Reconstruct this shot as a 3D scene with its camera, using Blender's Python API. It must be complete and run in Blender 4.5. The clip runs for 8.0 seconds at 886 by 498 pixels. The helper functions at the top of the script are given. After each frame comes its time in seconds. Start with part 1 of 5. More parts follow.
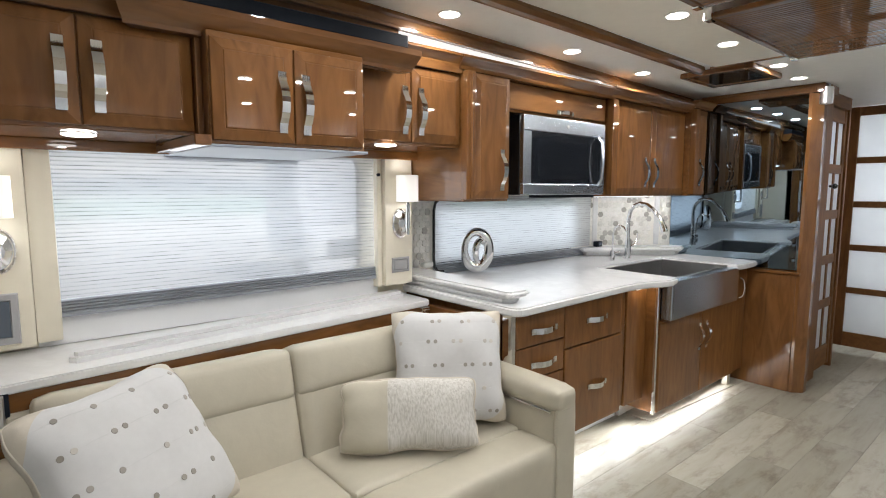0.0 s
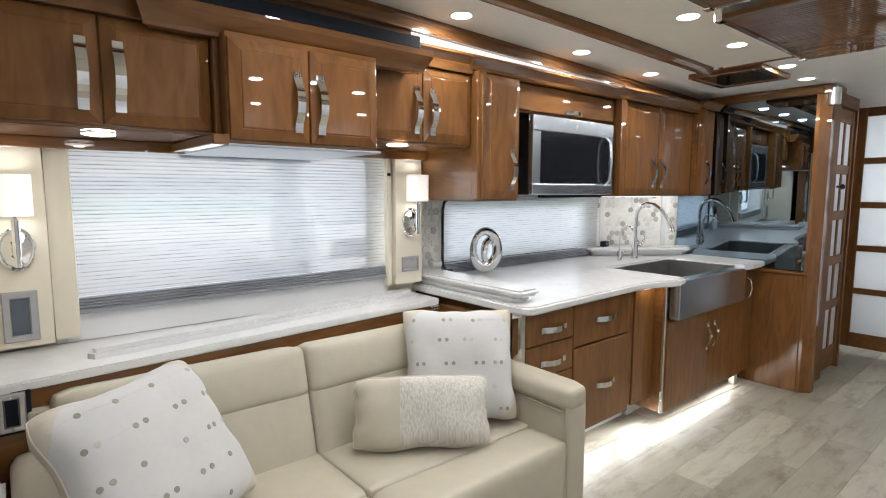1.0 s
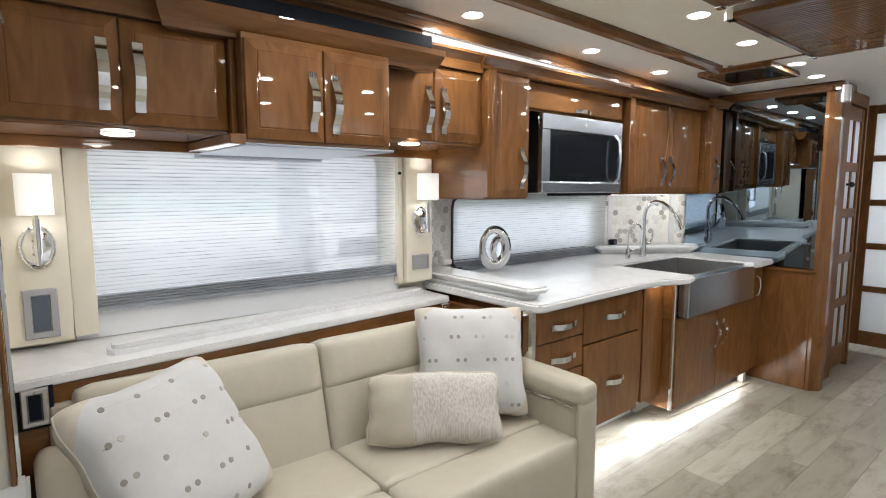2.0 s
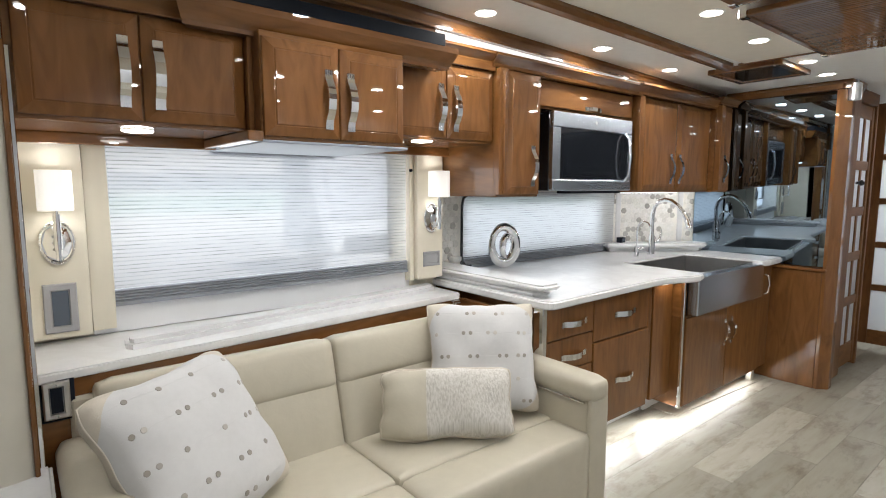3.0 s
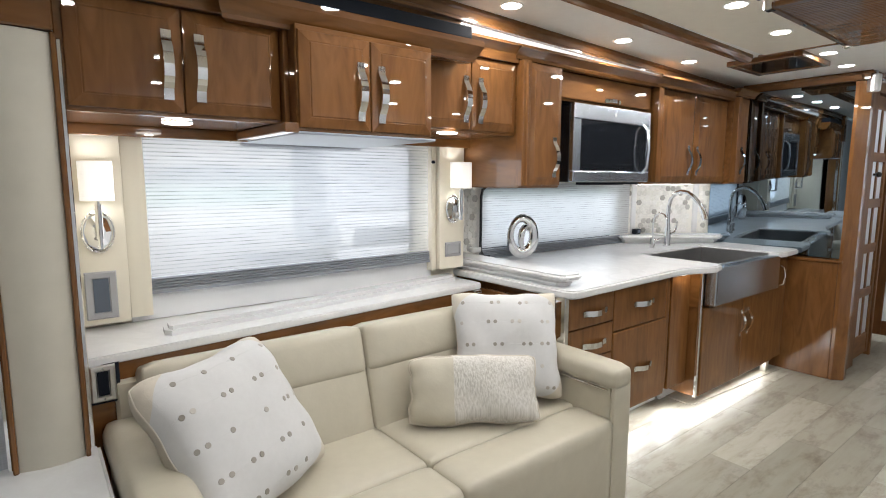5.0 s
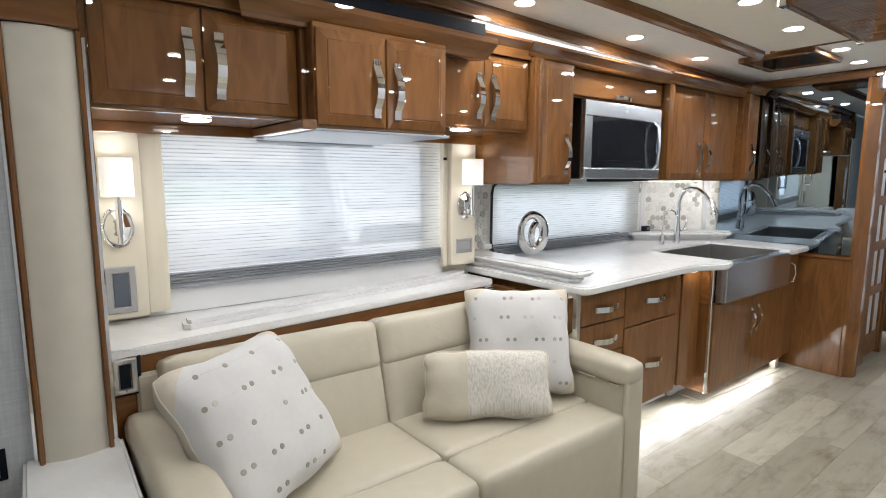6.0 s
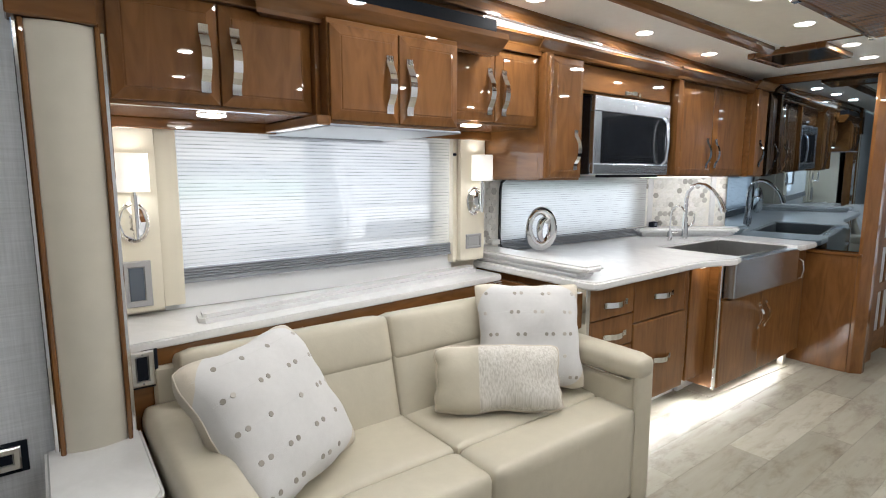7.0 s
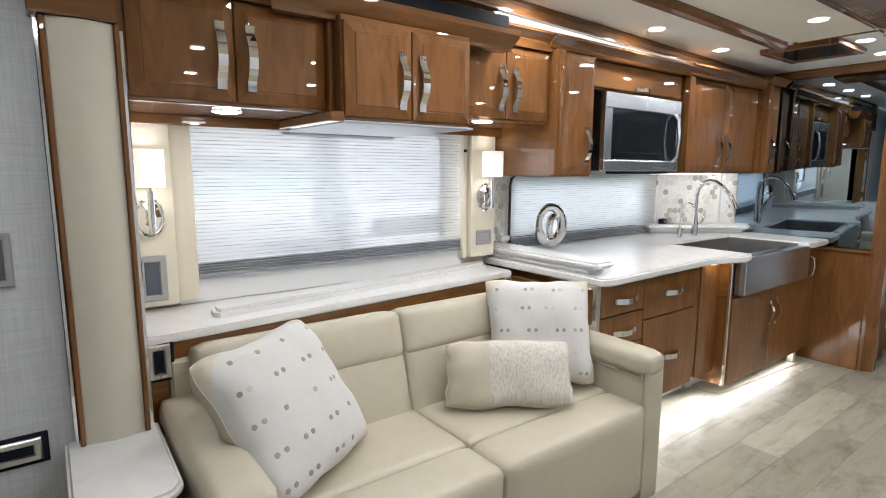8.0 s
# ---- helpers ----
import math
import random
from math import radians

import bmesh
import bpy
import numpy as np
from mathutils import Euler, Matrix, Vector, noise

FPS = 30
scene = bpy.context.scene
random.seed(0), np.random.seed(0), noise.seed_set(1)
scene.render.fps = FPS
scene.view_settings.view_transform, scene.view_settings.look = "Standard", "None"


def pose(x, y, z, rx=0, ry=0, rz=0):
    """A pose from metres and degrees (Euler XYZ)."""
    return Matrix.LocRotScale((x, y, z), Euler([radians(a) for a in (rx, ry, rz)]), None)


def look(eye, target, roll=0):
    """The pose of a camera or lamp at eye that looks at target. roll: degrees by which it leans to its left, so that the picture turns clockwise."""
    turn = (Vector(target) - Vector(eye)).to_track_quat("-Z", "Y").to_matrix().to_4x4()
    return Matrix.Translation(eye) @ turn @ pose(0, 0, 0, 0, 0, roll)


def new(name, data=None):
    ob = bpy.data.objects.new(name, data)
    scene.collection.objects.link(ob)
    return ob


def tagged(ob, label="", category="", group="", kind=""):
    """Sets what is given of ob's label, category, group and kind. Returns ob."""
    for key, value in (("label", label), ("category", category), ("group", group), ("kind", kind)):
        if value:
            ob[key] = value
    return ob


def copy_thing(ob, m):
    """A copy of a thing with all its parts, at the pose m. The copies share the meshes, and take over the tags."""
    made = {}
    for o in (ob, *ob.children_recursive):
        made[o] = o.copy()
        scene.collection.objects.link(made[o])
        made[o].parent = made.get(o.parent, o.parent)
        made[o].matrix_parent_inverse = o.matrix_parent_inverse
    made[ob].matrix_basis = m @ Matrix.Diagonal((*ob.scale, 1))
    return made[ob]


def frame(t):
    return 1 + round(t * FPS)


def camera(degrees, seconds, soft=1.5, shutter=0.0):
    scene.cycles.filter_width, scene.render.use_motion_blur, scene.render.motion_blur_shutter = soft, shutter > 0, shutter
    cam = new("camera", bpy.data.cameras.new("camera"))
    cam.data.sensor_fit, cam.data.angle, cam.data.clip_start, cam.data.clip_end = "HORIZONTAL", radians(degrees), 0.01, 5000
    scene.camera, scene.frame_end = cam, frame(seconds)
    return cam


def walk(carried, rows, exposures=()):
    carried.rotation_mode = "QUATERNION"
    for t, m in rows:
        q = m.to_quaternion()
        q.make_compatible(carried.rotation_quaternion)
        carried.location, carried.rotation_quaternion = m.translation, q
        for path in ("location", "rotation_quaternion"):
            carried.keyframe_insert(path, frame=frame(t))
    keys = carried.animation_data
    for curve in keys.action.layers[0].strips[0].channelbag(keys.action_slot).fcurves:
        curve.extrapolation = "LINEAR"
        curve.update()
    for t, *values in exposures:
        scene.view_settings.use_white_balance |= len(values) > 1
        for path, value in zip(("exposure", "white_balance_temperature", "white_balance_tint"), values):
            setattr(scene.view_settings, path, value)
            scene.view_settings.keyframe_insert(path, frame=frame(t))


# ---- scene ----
cam = camera(79.3, 8.0, soft=1.1)
PATH = [
    (0, (0.074, 0.053, 1.437), (1.357, 1.572, 1.219), 0.0),
    (0.5, (0.058, 0.054, 1.435), (1.336, 1.577, 1.218), 0.0),
    (1, (0.035, 0.06, 1.434), (1.309, 1.586, 1.217), 0.1),
    (1.5, (0.017, 0.061, 1.433), (1.285, 1.593, 1.215), 0.0),
    (3, (-0.037, 0.073, 1.429), (1.211, 1.619, 1.2), 0.1),
    (3.5, (-0.06, 0.079, 1.426), (1.185, 1.627, 1.192), 0.1),
    (4, (-0.084, 0.083, 1.424), (1.155, 1.634, 1.181), 0.1),
    (4.5, (-0.107, 0.087, 1.423), (1.128, 1.64, 1.173), 0.1),
    (6, (-0.168, 0.1, 1.418), (1.045, 1.667, 1.153), 0.1),
    (6.5, (-0.185, 0.103, 1.416), (1.023, 1.673, 1.146), 0.1),
    (7, (-0.201, 0.107, 1.414), (1.0, 1.681, 1.136), 0.1),
    (7.5, (-0.213, 0.109, 1.414), (0.981, 1.688, 1.13), 0.2),
    (8, (-0.225, 0.112, 1.414), (0.957, 1.699, 1.122), 0.2),
]
walk(cam, [(t, look(eye, target, roll)) for t, eye, target, roll in PATH], exposures=[(0, -0.45), (8, -0.31)])

# ---- world and light ----
world = bpy.data.worlds.new("world")
scene.world = world
world.use_nodes = True
wn = world.node_tree
sky = wn.nodes.new("ShaderNodeTexSky")
sky.sky_type = "NISHITA"
sky.sun_disc = False
sky.sun_elevation, sky.sun_rotation = radians(50), radians(200)
wn.nodes["Background"].inputs["Strength"].default_value = 0.12
wn.links.new(sky.outputs["Color"], wn.nodes["Background"].inputs["Color"])
sun = new("sun", bpy.data.lights.new("sun", "SUN"))
sun.data.energy, sun.data.angle, sun.data.color = 2.4, radians(0.5), (1.0, 0.95, 0.88)
sun.matrix_world = look((0, 0, 10), (-0.6, 1.8, 8.0))

CEIL = 2.15
DOWNLIGHT_W, PUCK_W, TOE_W, DAY_W = 4.6, 1.3, 5.4, 7.2
WARM, COOL = (1.0, 0.985, 0.968), (0.86, 0.93, 1.0)


def area(name, place, target, w, h, watts, colour, shape="RECTANGLE"):
    lamp = new(name, bpy.data.lights.new(name, "AREA"))
    lamp.data.shape, lamp.data.size, lamp.data.size_y = shape, w, h
    lamp.data.energy, lamp.data.color = watts, colour
    lamp.matrix_world = look(place, target)
    return lamp


# ---- materials ----
def material(name):
    m = bpy.data.materials.new(name)
    m.use_nodes = True
    t = m.node_tree
    return m, t, t.nodes["Principled BSDF"], t.nodes.new, t.links.new


def setp(b, **kw):
    for k, v in kw.items():
        b.inputs[k.replace("_", " ")].default_value = v


def ramp(t, stops):
    r = t.nodes.new("ShaderNodeValToRGB")
    e = r.color_ramp.elements
    while len(e) < len(stops):
        e.new(0.5)
    for k, (p, c) in zip(e, stops):
        k.position, k.color = p, (*c, 1)
    return r


def coords(t, scale, shift=True):
    """Object coordinates, scaled, moved by a random step from object to object."""
    co, mp = t.nodes.new("ShaderNodeTexCoord"), t.nodes.new("ShaderNodeMapping")
    mp.inputs["Scale"].default_value = scale
    if shift:
        info, mul, add = t.nodes.new("ShaderNodeObjectInfo"), t.nodes.new("ShaderNodeMath"), t.nodes.new("ShaderNodeVectorMath")
        mul.operation, mul.inputs[1].default_value = "MULTIPLY", 7.3
        t.links.new(info.outputs["Random"], mul.inputs[0])
        t.links.new(co.outputs["Object"], add.inputs[0])
        t.links.new(mul.outputs[0], add.inputs[1])
        t.links.new(add.outputs[0], mp.inputs["Vector"])
    else:
        t.links.new(co.outputs["Object"], mp.inputs["Vector"])
    return mp


def noise_tex(t, mp, scale, detail=4.0, rough=0.55, distortion=0.0):
    n = t.nodes.new("ShaderNodeTexNoise")
    n.inputs["Scale"].default_value, n.inputs["Detail"].default_value = scale, detail
    n.inputs["Roughness"].default_value, n.inputs["Distortion"].default_value = rough, distortion
    t.links.new(mp.outputs["Vector"], n.inputs["Vector"])
    return n


def bump(t, b, src, strength, distance=0.002):
    k = t.nodes.new("ShaderNodeBump")
    k.inputs["Strength"].default_value, k.inputs["Distance"].default_value = strength, distance
    t.links.new(src, k.inputs["Height"])
    t.links.new(k.outputs["Normal"], b.inputs["Normal"])


def mixed(t, a, b, fac, mode="MIX"):
    m = t.nodes.new("ShaderNodeMix")
    m.data_type, m.blend_type = "RGBA", mode
    if isinstance(fac, float):
        m.inputs["Factor"].default_value = fac
    else:
        t.links.new(fac, m.inputs["Factor"])
    for s, v in ((6, a), (7, b)):
        if isinstance(v, tuple):
            m.inputs[s].default_value = (*v, 1)
        else:
            t.links.new(v, m.inputs[s])
    return m.outputs[2]


def wood(name, scale, dark, mid, light, coat=1.0, rough=0.5):
    m, t, b, N, L = material(name)
    mp = coords(t, scale)
    grain = noise_tex(t, mp, 3.2, 5.0, 0.5, 1.6)
    figure = noise_tex(t, mp, 2.1, 3.0, 0.5, 0.6)
    r = ramp(t, [(0.24, dark), (0.52, mid), (0.82, light)])
    L(grain.outputs["Fac"], r.inputs["Fac"])
    f = ramp(t, [(0.3, (0.84, 0.83, 0.82)), (0.7, (1.08, 1.08, 1.07))])
    L(figure.outputs["Fac"], f.inputs["Fac"])
    L(mixed(t, r.outputs["Color"], f.outputs["Color"], 1.0, "MULTIPLY"), b.inputs["Base Color"])
    setp(b, Roughness=rough, Specular_IOR_Level=0.12 if coat else 0.4, Coat_Weight=coat, Coat_Roughness=0.012, Coat_IOR=1.55)
    return m


CHERRY = ((0.126, 0.0495, 0.0137), (0.187, 0.0785, 0.0222), (0.238, 0.1045, 0.0306))
WOOD_Z = wood("cherry_wood_upright", (5, 5, 1.0), *CHERRY)
WOOD_X = wood("cherry_wood_along", (1.0, 5, 5), *CHERRY)
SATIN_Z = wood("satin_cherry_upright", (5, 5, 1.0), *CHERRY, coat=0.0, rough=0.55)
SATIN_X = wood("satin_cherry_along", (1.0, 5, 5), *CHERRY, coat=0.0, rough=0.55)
WOOD_Y = wood("cherry_wood_across", (5, 1.0, 5), *CHERRY)


def plain(name, colour, rough, metal=0.0, coat=0.0, grain=0.0, gscale=40.0, var=0.08, **kw):
    m, t, b, N, L = material(name)
    mp = coords(t, (1, 1, 1))
    n = noise_tex(t, mp, gscale * 0.12, 4.0)
    r = ramp(t, [(0.3, tuple(c * (1 - var) for c in colour)), (0.7, tuple(min(1.0, c * (1 + var)) for c in colour))])
    L(n.outputs["Fac"], r.inputs["Fac"])
    L(r.outputs["Color"], b.inputs["Base Color"])
    setp(b, Roughness=rough, Metallic=metal, Coat_Weight=coat, **kw)
    if grain:
        g = noise_tex(t, mp, gscale, 6.0)
        bump(t, b, g.outputs["Fac"], grain)
    return m


LEATHER = plain("cream_leather", (0.485, 0.449, 0.360), 0.34, grain=0.10, gscale=160, var=0.03, Specular_IOR_Level=0.45)
CREAM = plain("cream_vinyl", (0.74, 0.69, 0.57), 0.5, grain=0.06, gscale=120, var=0.02)
IVORY = plain("ivory_vinyl_panel", (0.585, 0.555, 0.475), 0.45, grain=0.06, gscale=120, var=0.03)
CHROME = plain("chrome", (0.88, 0.88, 0.88), 0.06, metal=1.0, var=0.02)
STEEL_DARK = plain("dark_glass", (0.012, 0.014, 0.018), 0.06, coat=1.0, var=0.1)
BLACK = plain("black_satin", (0.006, 0.009, 0.016), 0.65, var=0.2, Specular_IOR_Level=0.2)
BLACK_GLOSS = plain("black_gloss", (0.010, 0.012, 0.016), 0.12, coat=0.6, var=0.2)
GREY_PLATE = plain("grey_plastic", (0.36, 0.36, 0.37), 0.45, var=0.03)
SLATE = plain("slate_plastic", (0.09, 0.11, 0.14), 0.35, var=0.05)
WHITE_PLASTIC = plain("white_plastic", (0.78, 0.78, 0.76), 0.35, var=0.02)
BOARD_WHITE = plain("white_board", (0.84, 0.85, 0.86), 0.4, var=0.02)
TOE_WHITE = plain("white_laminate", (0.78, 0.78, 0.77), 0.4, var=0.02)
# white laminate darkened to grey-blue: the underside's shade is in the colour
UNDER_SHADED = plain("shaded_white_underside", (0.29, 0.31, 0.345), 0.5, coat=0.0, var=0.02)
CEILING = plain("ceiling_vinyl", (0.88, 0.885, 0.85), 0.55, grain=0.05, gscale=200, var=0.02)
CEILING_PAD = plain("ceiling_padded_vinyl", (0.84, 0.79, 0.685), 0.5, grain=0.05, gscale=200, var=0.02)
COTTON = plain("white_cotton", (0.565, 0.563, 0.562), 0.85, grain=0.16, gscale=420, var=0.02, Sheen_Weight=0.2)
BEIGE_CLOTH = plain("beige_fabric", (0.56, 0.51, 0.43), 0.8, grain=0.3, gscale=400, var=0.04)
DOT, mt, mb, _n, _l = material("taupe_thread")
r = ramp(mt, [(0.0, (0.25, 0.23, 0.20)), (0.55, (0.31, 0.285, 0.255)), (0.8, (0.46, 0.43, 0.39)), (1.0, (0.54, 0.51, 0.46))])
_l(_n("ShaderNodeObjectInfo").outputs["Random"], r.inputs["Fac"])
_l(r.outputs["Color"], mb.inputs["Base Color"])
setp(mb, Roughness=0.6)
GROUT = plain("grout", (0.76, 0.74, 0.69), 0.7, var=0.04)
SILVER = plain("satin_silver", (0.80, 0.80, 0.80), 0.32, metal=1.0, var=0.03)
OUTER = plain("aluminium_window_frame", (0.03, 0.03, 0.035), 0.3, var=0.1)

# soft creases in the leather, over its fine grain
lt_ = LEATHER.node_tree
lb_ = lt_.nodes["Principled BSDF"]
fine = lb_.inputs["Normal"].links[0].from_node
crease = noise_tex(lt_, coords(lt_, (1.0, 1.0, 1.0)), 7.0, 4.0, 0.55, 0.9)
soft_bump = lt_.nodes.new("ShaderNodeBump")
soft_bump.inputs["Strength"].default_value, soft_bump.inputs["Distance"].default_value = 0.16, 0.012
lt_.links.new(crease.outputs["Fac"], soft_bump.inputs["Height"])
lt_.links.new(soft_bump.outputs["Normal"], fine.inputs["Normal"])

# tinted mirror
MIRROR, mt, mb, _n, _l = material("tinted_mirror")
setp(mb, Base_Color=(0.25, 0.315, 0.375, 1), Metallic=1.0, Roughness=0.012)

# brushed steel, tinted blue for the daylight it reflects
STEEL, mt, mb, _n, _l = material("brushed_steel")
mp = coords(mt, (0.4, 30, 60))
n = noise_tex(mt, mp, 12.0, 4.0)
r = ramp(mt, [(0.3, (0.62, 0.68, 0.75)), (0.7, (0.72, 0.78, 0.86))])
_l(n.outputs["Fac"], r.inputs["Fac"])
_l(r.outputs["Color"], mb.inputs["Base Color"])
setp(mb, Metallic=1.0, Roughness=0.27)

# satin steel of the bowl, its dim brown reflections put in the colour
BOWL_STEEL = plain("darkened_bowl_steel", (0.40, 0.395, 0.39), 0.36, metal=1.0, var=0.12, gscale=60)

# white quartz with soft veins
QUARTZ, mt, mb, _n, _l = material("white_quartz")
mp = coords(mt, (1, 1, 1), False)
n = noise_tex(mt, mp, 3.0, 4.0, 0.5, 1.2)
r = ramp(mt, [(0.36, (0.725, 0.73, 0.735)), (0.50, (0.69, 0.695, 0.70)), (0.56, (0.735, 0.74, 0.745)), (0.75, (0.715, 0.72, 0.722))])
_l(n.outputs["Fac"], r.inputs["Fac"])
n2 = noise_tex(mt, mp, 60.0, 3.0)
r2 = ramp(mt, [(0.35, (0.98, 0.98, 0.978)), (0.65, (1, 1, 1))])
_l(n2.outputs["Fac"], r2.inputs["Fac"])
_l(mixed(mt, r.outputs["Color"], r2.outputs["Color"], 1.0, "MULTIPLY"), mb.inputs["Base Color"])
setp(mb, Roughness=0.26, Coat_Weight=0.25, Coat_Roughness=0.06)

# grey linen wallcovering
LINEN, mt, mb, _n, _l = material("grey_linen_wallcovering")
a = noise_tex(mt, coords(mt, (1, 1, 26), False), 9.0, 4.0)
c = noise_tex(mt, coords(mt, (26, 26, 1), False), 9.0, 4.0)
r = ramp(mt, [(0.32, (0.50, 0.525, 0.56)), (0.7, (0.68, 0.71, 0.75))])
_l(mixed(mt, a.outputs["Fac"], c.outputs["Fac"], 0.5), r.inputs["Fac"])
_l(r.outputs["Color"], mb.inputs["Base Color"])
setp(mb, Roughness=0.75)
bump(mt, mb, a.outputs["Fac"], 0.15)

# woven stripe of the lumbar pillow
WOVEN, mt, mb, _n, _l = material("woven_stripe_fabric")
n = noise_tex(mt, coords(mt, (150, 150, 4.0), False), 1.0, 2.0, 0.5)
r = ramp(mt, [(0.34, (0.455, 0.435, 0.395)), (0.47, (0.53, 0.51, 0.465)), (0.62, (0.60, 0.58, 0.545))])
_l(n.outputs["Fac"], r.inputs["Fac"])
_l(r.outputs["Color"], mb.inputs["Base Color"])
setp(mb, Roughness=0.9)
bump(mt, mb, n.outputs["Fac"], 0.5, 0.003)

# plank floor: pale, greyed, with brown stains
PLANK, mt, mb, _n, _l = material("limed_plank")
mp = coords(mt, (0.9, 5.5, 1))
n = noise_tex(mt, mp, 3.4, 9.0, 0.62, 0.35)
r = ramp(mt, [(0.28, (0.285, 0.25, 0.190)), (0.42, (0.380, 0.355, 0.288)), (0.58, (0.418, 0.396, 0.332)), (0.8, (0.45, 0.435, 0.375))])
_l(n.outputs["Fac"], r.inputs["Fac"])
st = noise_tex(mt, coords(mt, (1.2, 3.0, 1)), 2.6, 9.0, 0.72, 0.25)
rs = ramp(mt, [(0.51, (0, 0, 0)), (0.60, (0.42, 0.42, 0.42)), (0.70, (0.82, 0.82, 0.82))])
_l(st.outputs["Fac"], rs.inputs["Fac"])
tone = ramp(mt, [(0.0, (0.64, 0.63, 0.60)), (0.5, (0.87, 0.86, 0.845)), (1.0, (1.04, 1.035, 1.025))])
oi = _n("ShaderNodeObjectInfo")
_l(oi.outputs["Random"], tone.inputs["Fac"])
col = mixed(mt, r.outputs["Color"], (0.17, 0.132, 0.092), rs.outputs["Color"])
_l(mixed(mt, col, tone.outputs["Color"], 1.0, "MULTIPLY"), mb.inputs["Base Color"])
setp(mb, Roughness=0.38)
bump(mt, mb, n.outputs["Fac"], 0.12)

# hexagon mosaic: pearl, white and grey pieces
HEX, mt, mb, _n, _l = material("hexagon_mosaic")
oi = _n("ShaderNodeObjectInfo")
r = ramp(mt, [(0.0, (0.80, 0.79, 0.75)), (0.34, (0.72, 0.71, 0.67)), (0.55, (0.83, 0.82, 0.79)), (0.78, (0.50, 0.49, 0.46)), (0.92, (0.40, 0.385, 0.36))])
r.color_ramp.interpolation = "CONSTANT"
_l(oi.outputs["Random"], r.inputs["Fac"])
n = noise_tex(mt, coords(mt, (1, 1, 1)), 60.0, 4.0)
r2 = ramp(mt, [(0.3, (0.86, 0.86, 0.86)), (0.7, (1.05, 1.05, 1.05))])
_l(n.outputs["Fac"], r2.inputs["Fac"])
_l(mixed(mt, r.outputs["Color"], r2.outputs["Color"], 1.0, "MULTIPLY"), mb.inputs["Base Color"])
setp(mb, Roughness=0.18)


PLEAT = 0.0150


def shade_material(name, clear, colour):
    """Pleated sheer cloth: lets light through diffusely and, in part, straight."""
    m, t, b, N, L = material(name)
    out = t.nodes["Material Output"]
    tl, df, tp = N("ShaderNodeBsdfTranslucent"), N("ShaderNodeBsdfDiffuse"), N("ShaderNodeBsdfTransparent")
    # dark lines paint each pleat's fold shade, broken up along their length
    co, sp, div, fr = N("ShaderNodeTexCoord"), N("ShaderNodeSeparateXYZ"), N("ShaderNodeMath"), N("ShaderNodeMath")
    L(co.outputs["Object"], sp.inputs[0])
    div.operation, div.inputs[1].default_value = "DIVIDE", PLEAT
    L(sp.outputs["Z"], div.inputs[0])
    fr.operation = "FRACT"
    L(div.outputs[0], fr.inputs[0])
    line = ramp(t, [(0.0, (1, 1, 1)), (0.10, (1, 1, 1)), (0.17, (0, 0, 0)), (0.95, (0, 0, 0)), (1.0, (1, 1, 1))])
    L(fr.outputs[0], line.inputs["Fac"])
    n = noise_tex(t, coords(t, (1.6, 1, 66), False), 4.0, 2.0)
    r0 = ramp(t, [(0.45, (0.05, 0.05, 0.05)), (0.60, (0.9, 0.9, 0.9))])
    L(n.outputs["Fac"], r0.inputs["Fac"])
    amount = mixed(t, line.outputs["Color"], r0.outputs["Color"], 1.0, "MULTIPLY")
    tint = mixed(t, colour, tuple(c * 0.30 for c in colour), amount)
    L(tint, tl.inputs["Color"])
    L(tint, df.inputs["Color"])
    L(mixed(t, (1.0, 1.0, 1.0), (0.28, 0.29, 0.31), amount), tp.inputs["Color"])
    m1, m2 = N("ShaderNodeMixShader"), N("ShaderNodeMixShader")
    m1.inputs[0].default_value, m2.inputs[0].default_value = 0.42, clear
    L(tl.outputs[0], m1.inputs[1])
    L(df.outputs[0], m1.inputs[2])
    L(m1.outputs[0], m2.inputs[1])
    L(tp.outputs[0], m2.inputs[2])
    L(m2.outputs[0], out.inputs["Surface"])
    t.nodes.remove(b)
    return m


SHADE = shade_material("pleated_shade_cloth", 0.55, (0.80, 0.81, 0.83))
# kitchen copy, greyed and less clear to stand for dimmer light outside
SHADE_DIM = shade_material("dimmed_pleated_shade_cloth", 0.24, (0.70, 0.725, 0.75))
SHADE_BAR = plain("shade_rail_grey", (0.27, 0.29, 0.32), 0.4, var=0.12, gscale=60)

# frosted door glass
FROST, mt, mb, _n, _l = material("frosted_glass")
tl, df, gl, mx, mx2 = _n("ShaderNodeBsdfTranslucent"), _n("ShaderNodeBsdfDiffuse"), _n("ShaderNodeBsdfGlossy"), _n("ShaderNodeMixShader"), _n("ShaderNodeMixShader")
n = noise_tex(mt, coords(mt, (1, 1, 1)), 3.0, 3.0)
r = ramp(mt, [(0.3, (0.80, 0.81, 0.83)), (0.7, (0.88, 0.89, 0.90))])
_l(n.outputs["Fac"], r.inputs["Fac"])
_l(r.outputs["Color"], tl.inputs["Color"])
_l(r.outputs["Color"], df.inputs["Color"])
gl.inputs["Roughness"].default_value = 0.2
mx.inputs[0].default_value, mx2.inputs[0].default_value = 0.3, 0.05
_l(tl.outputs[0], mx.inputs[1])
_l(df.outputs[0], mx.inputs[2])
_l(mx.outputs[0], mx2.inputs[1])
_l(gl.outputs[0], mx2.inputs[2])
_l(mx2.outputs[0], mt.nodes["Material Output"].inputs["Surface"])


def glow(name, colour, strength):
    m, t, b, N, L = material(name)
    setp(b, Base_Color=(0.8, 0.8, 0.78, 1), Emission_Color=(*colour, 1), Emission_Strength=strength)
    return m


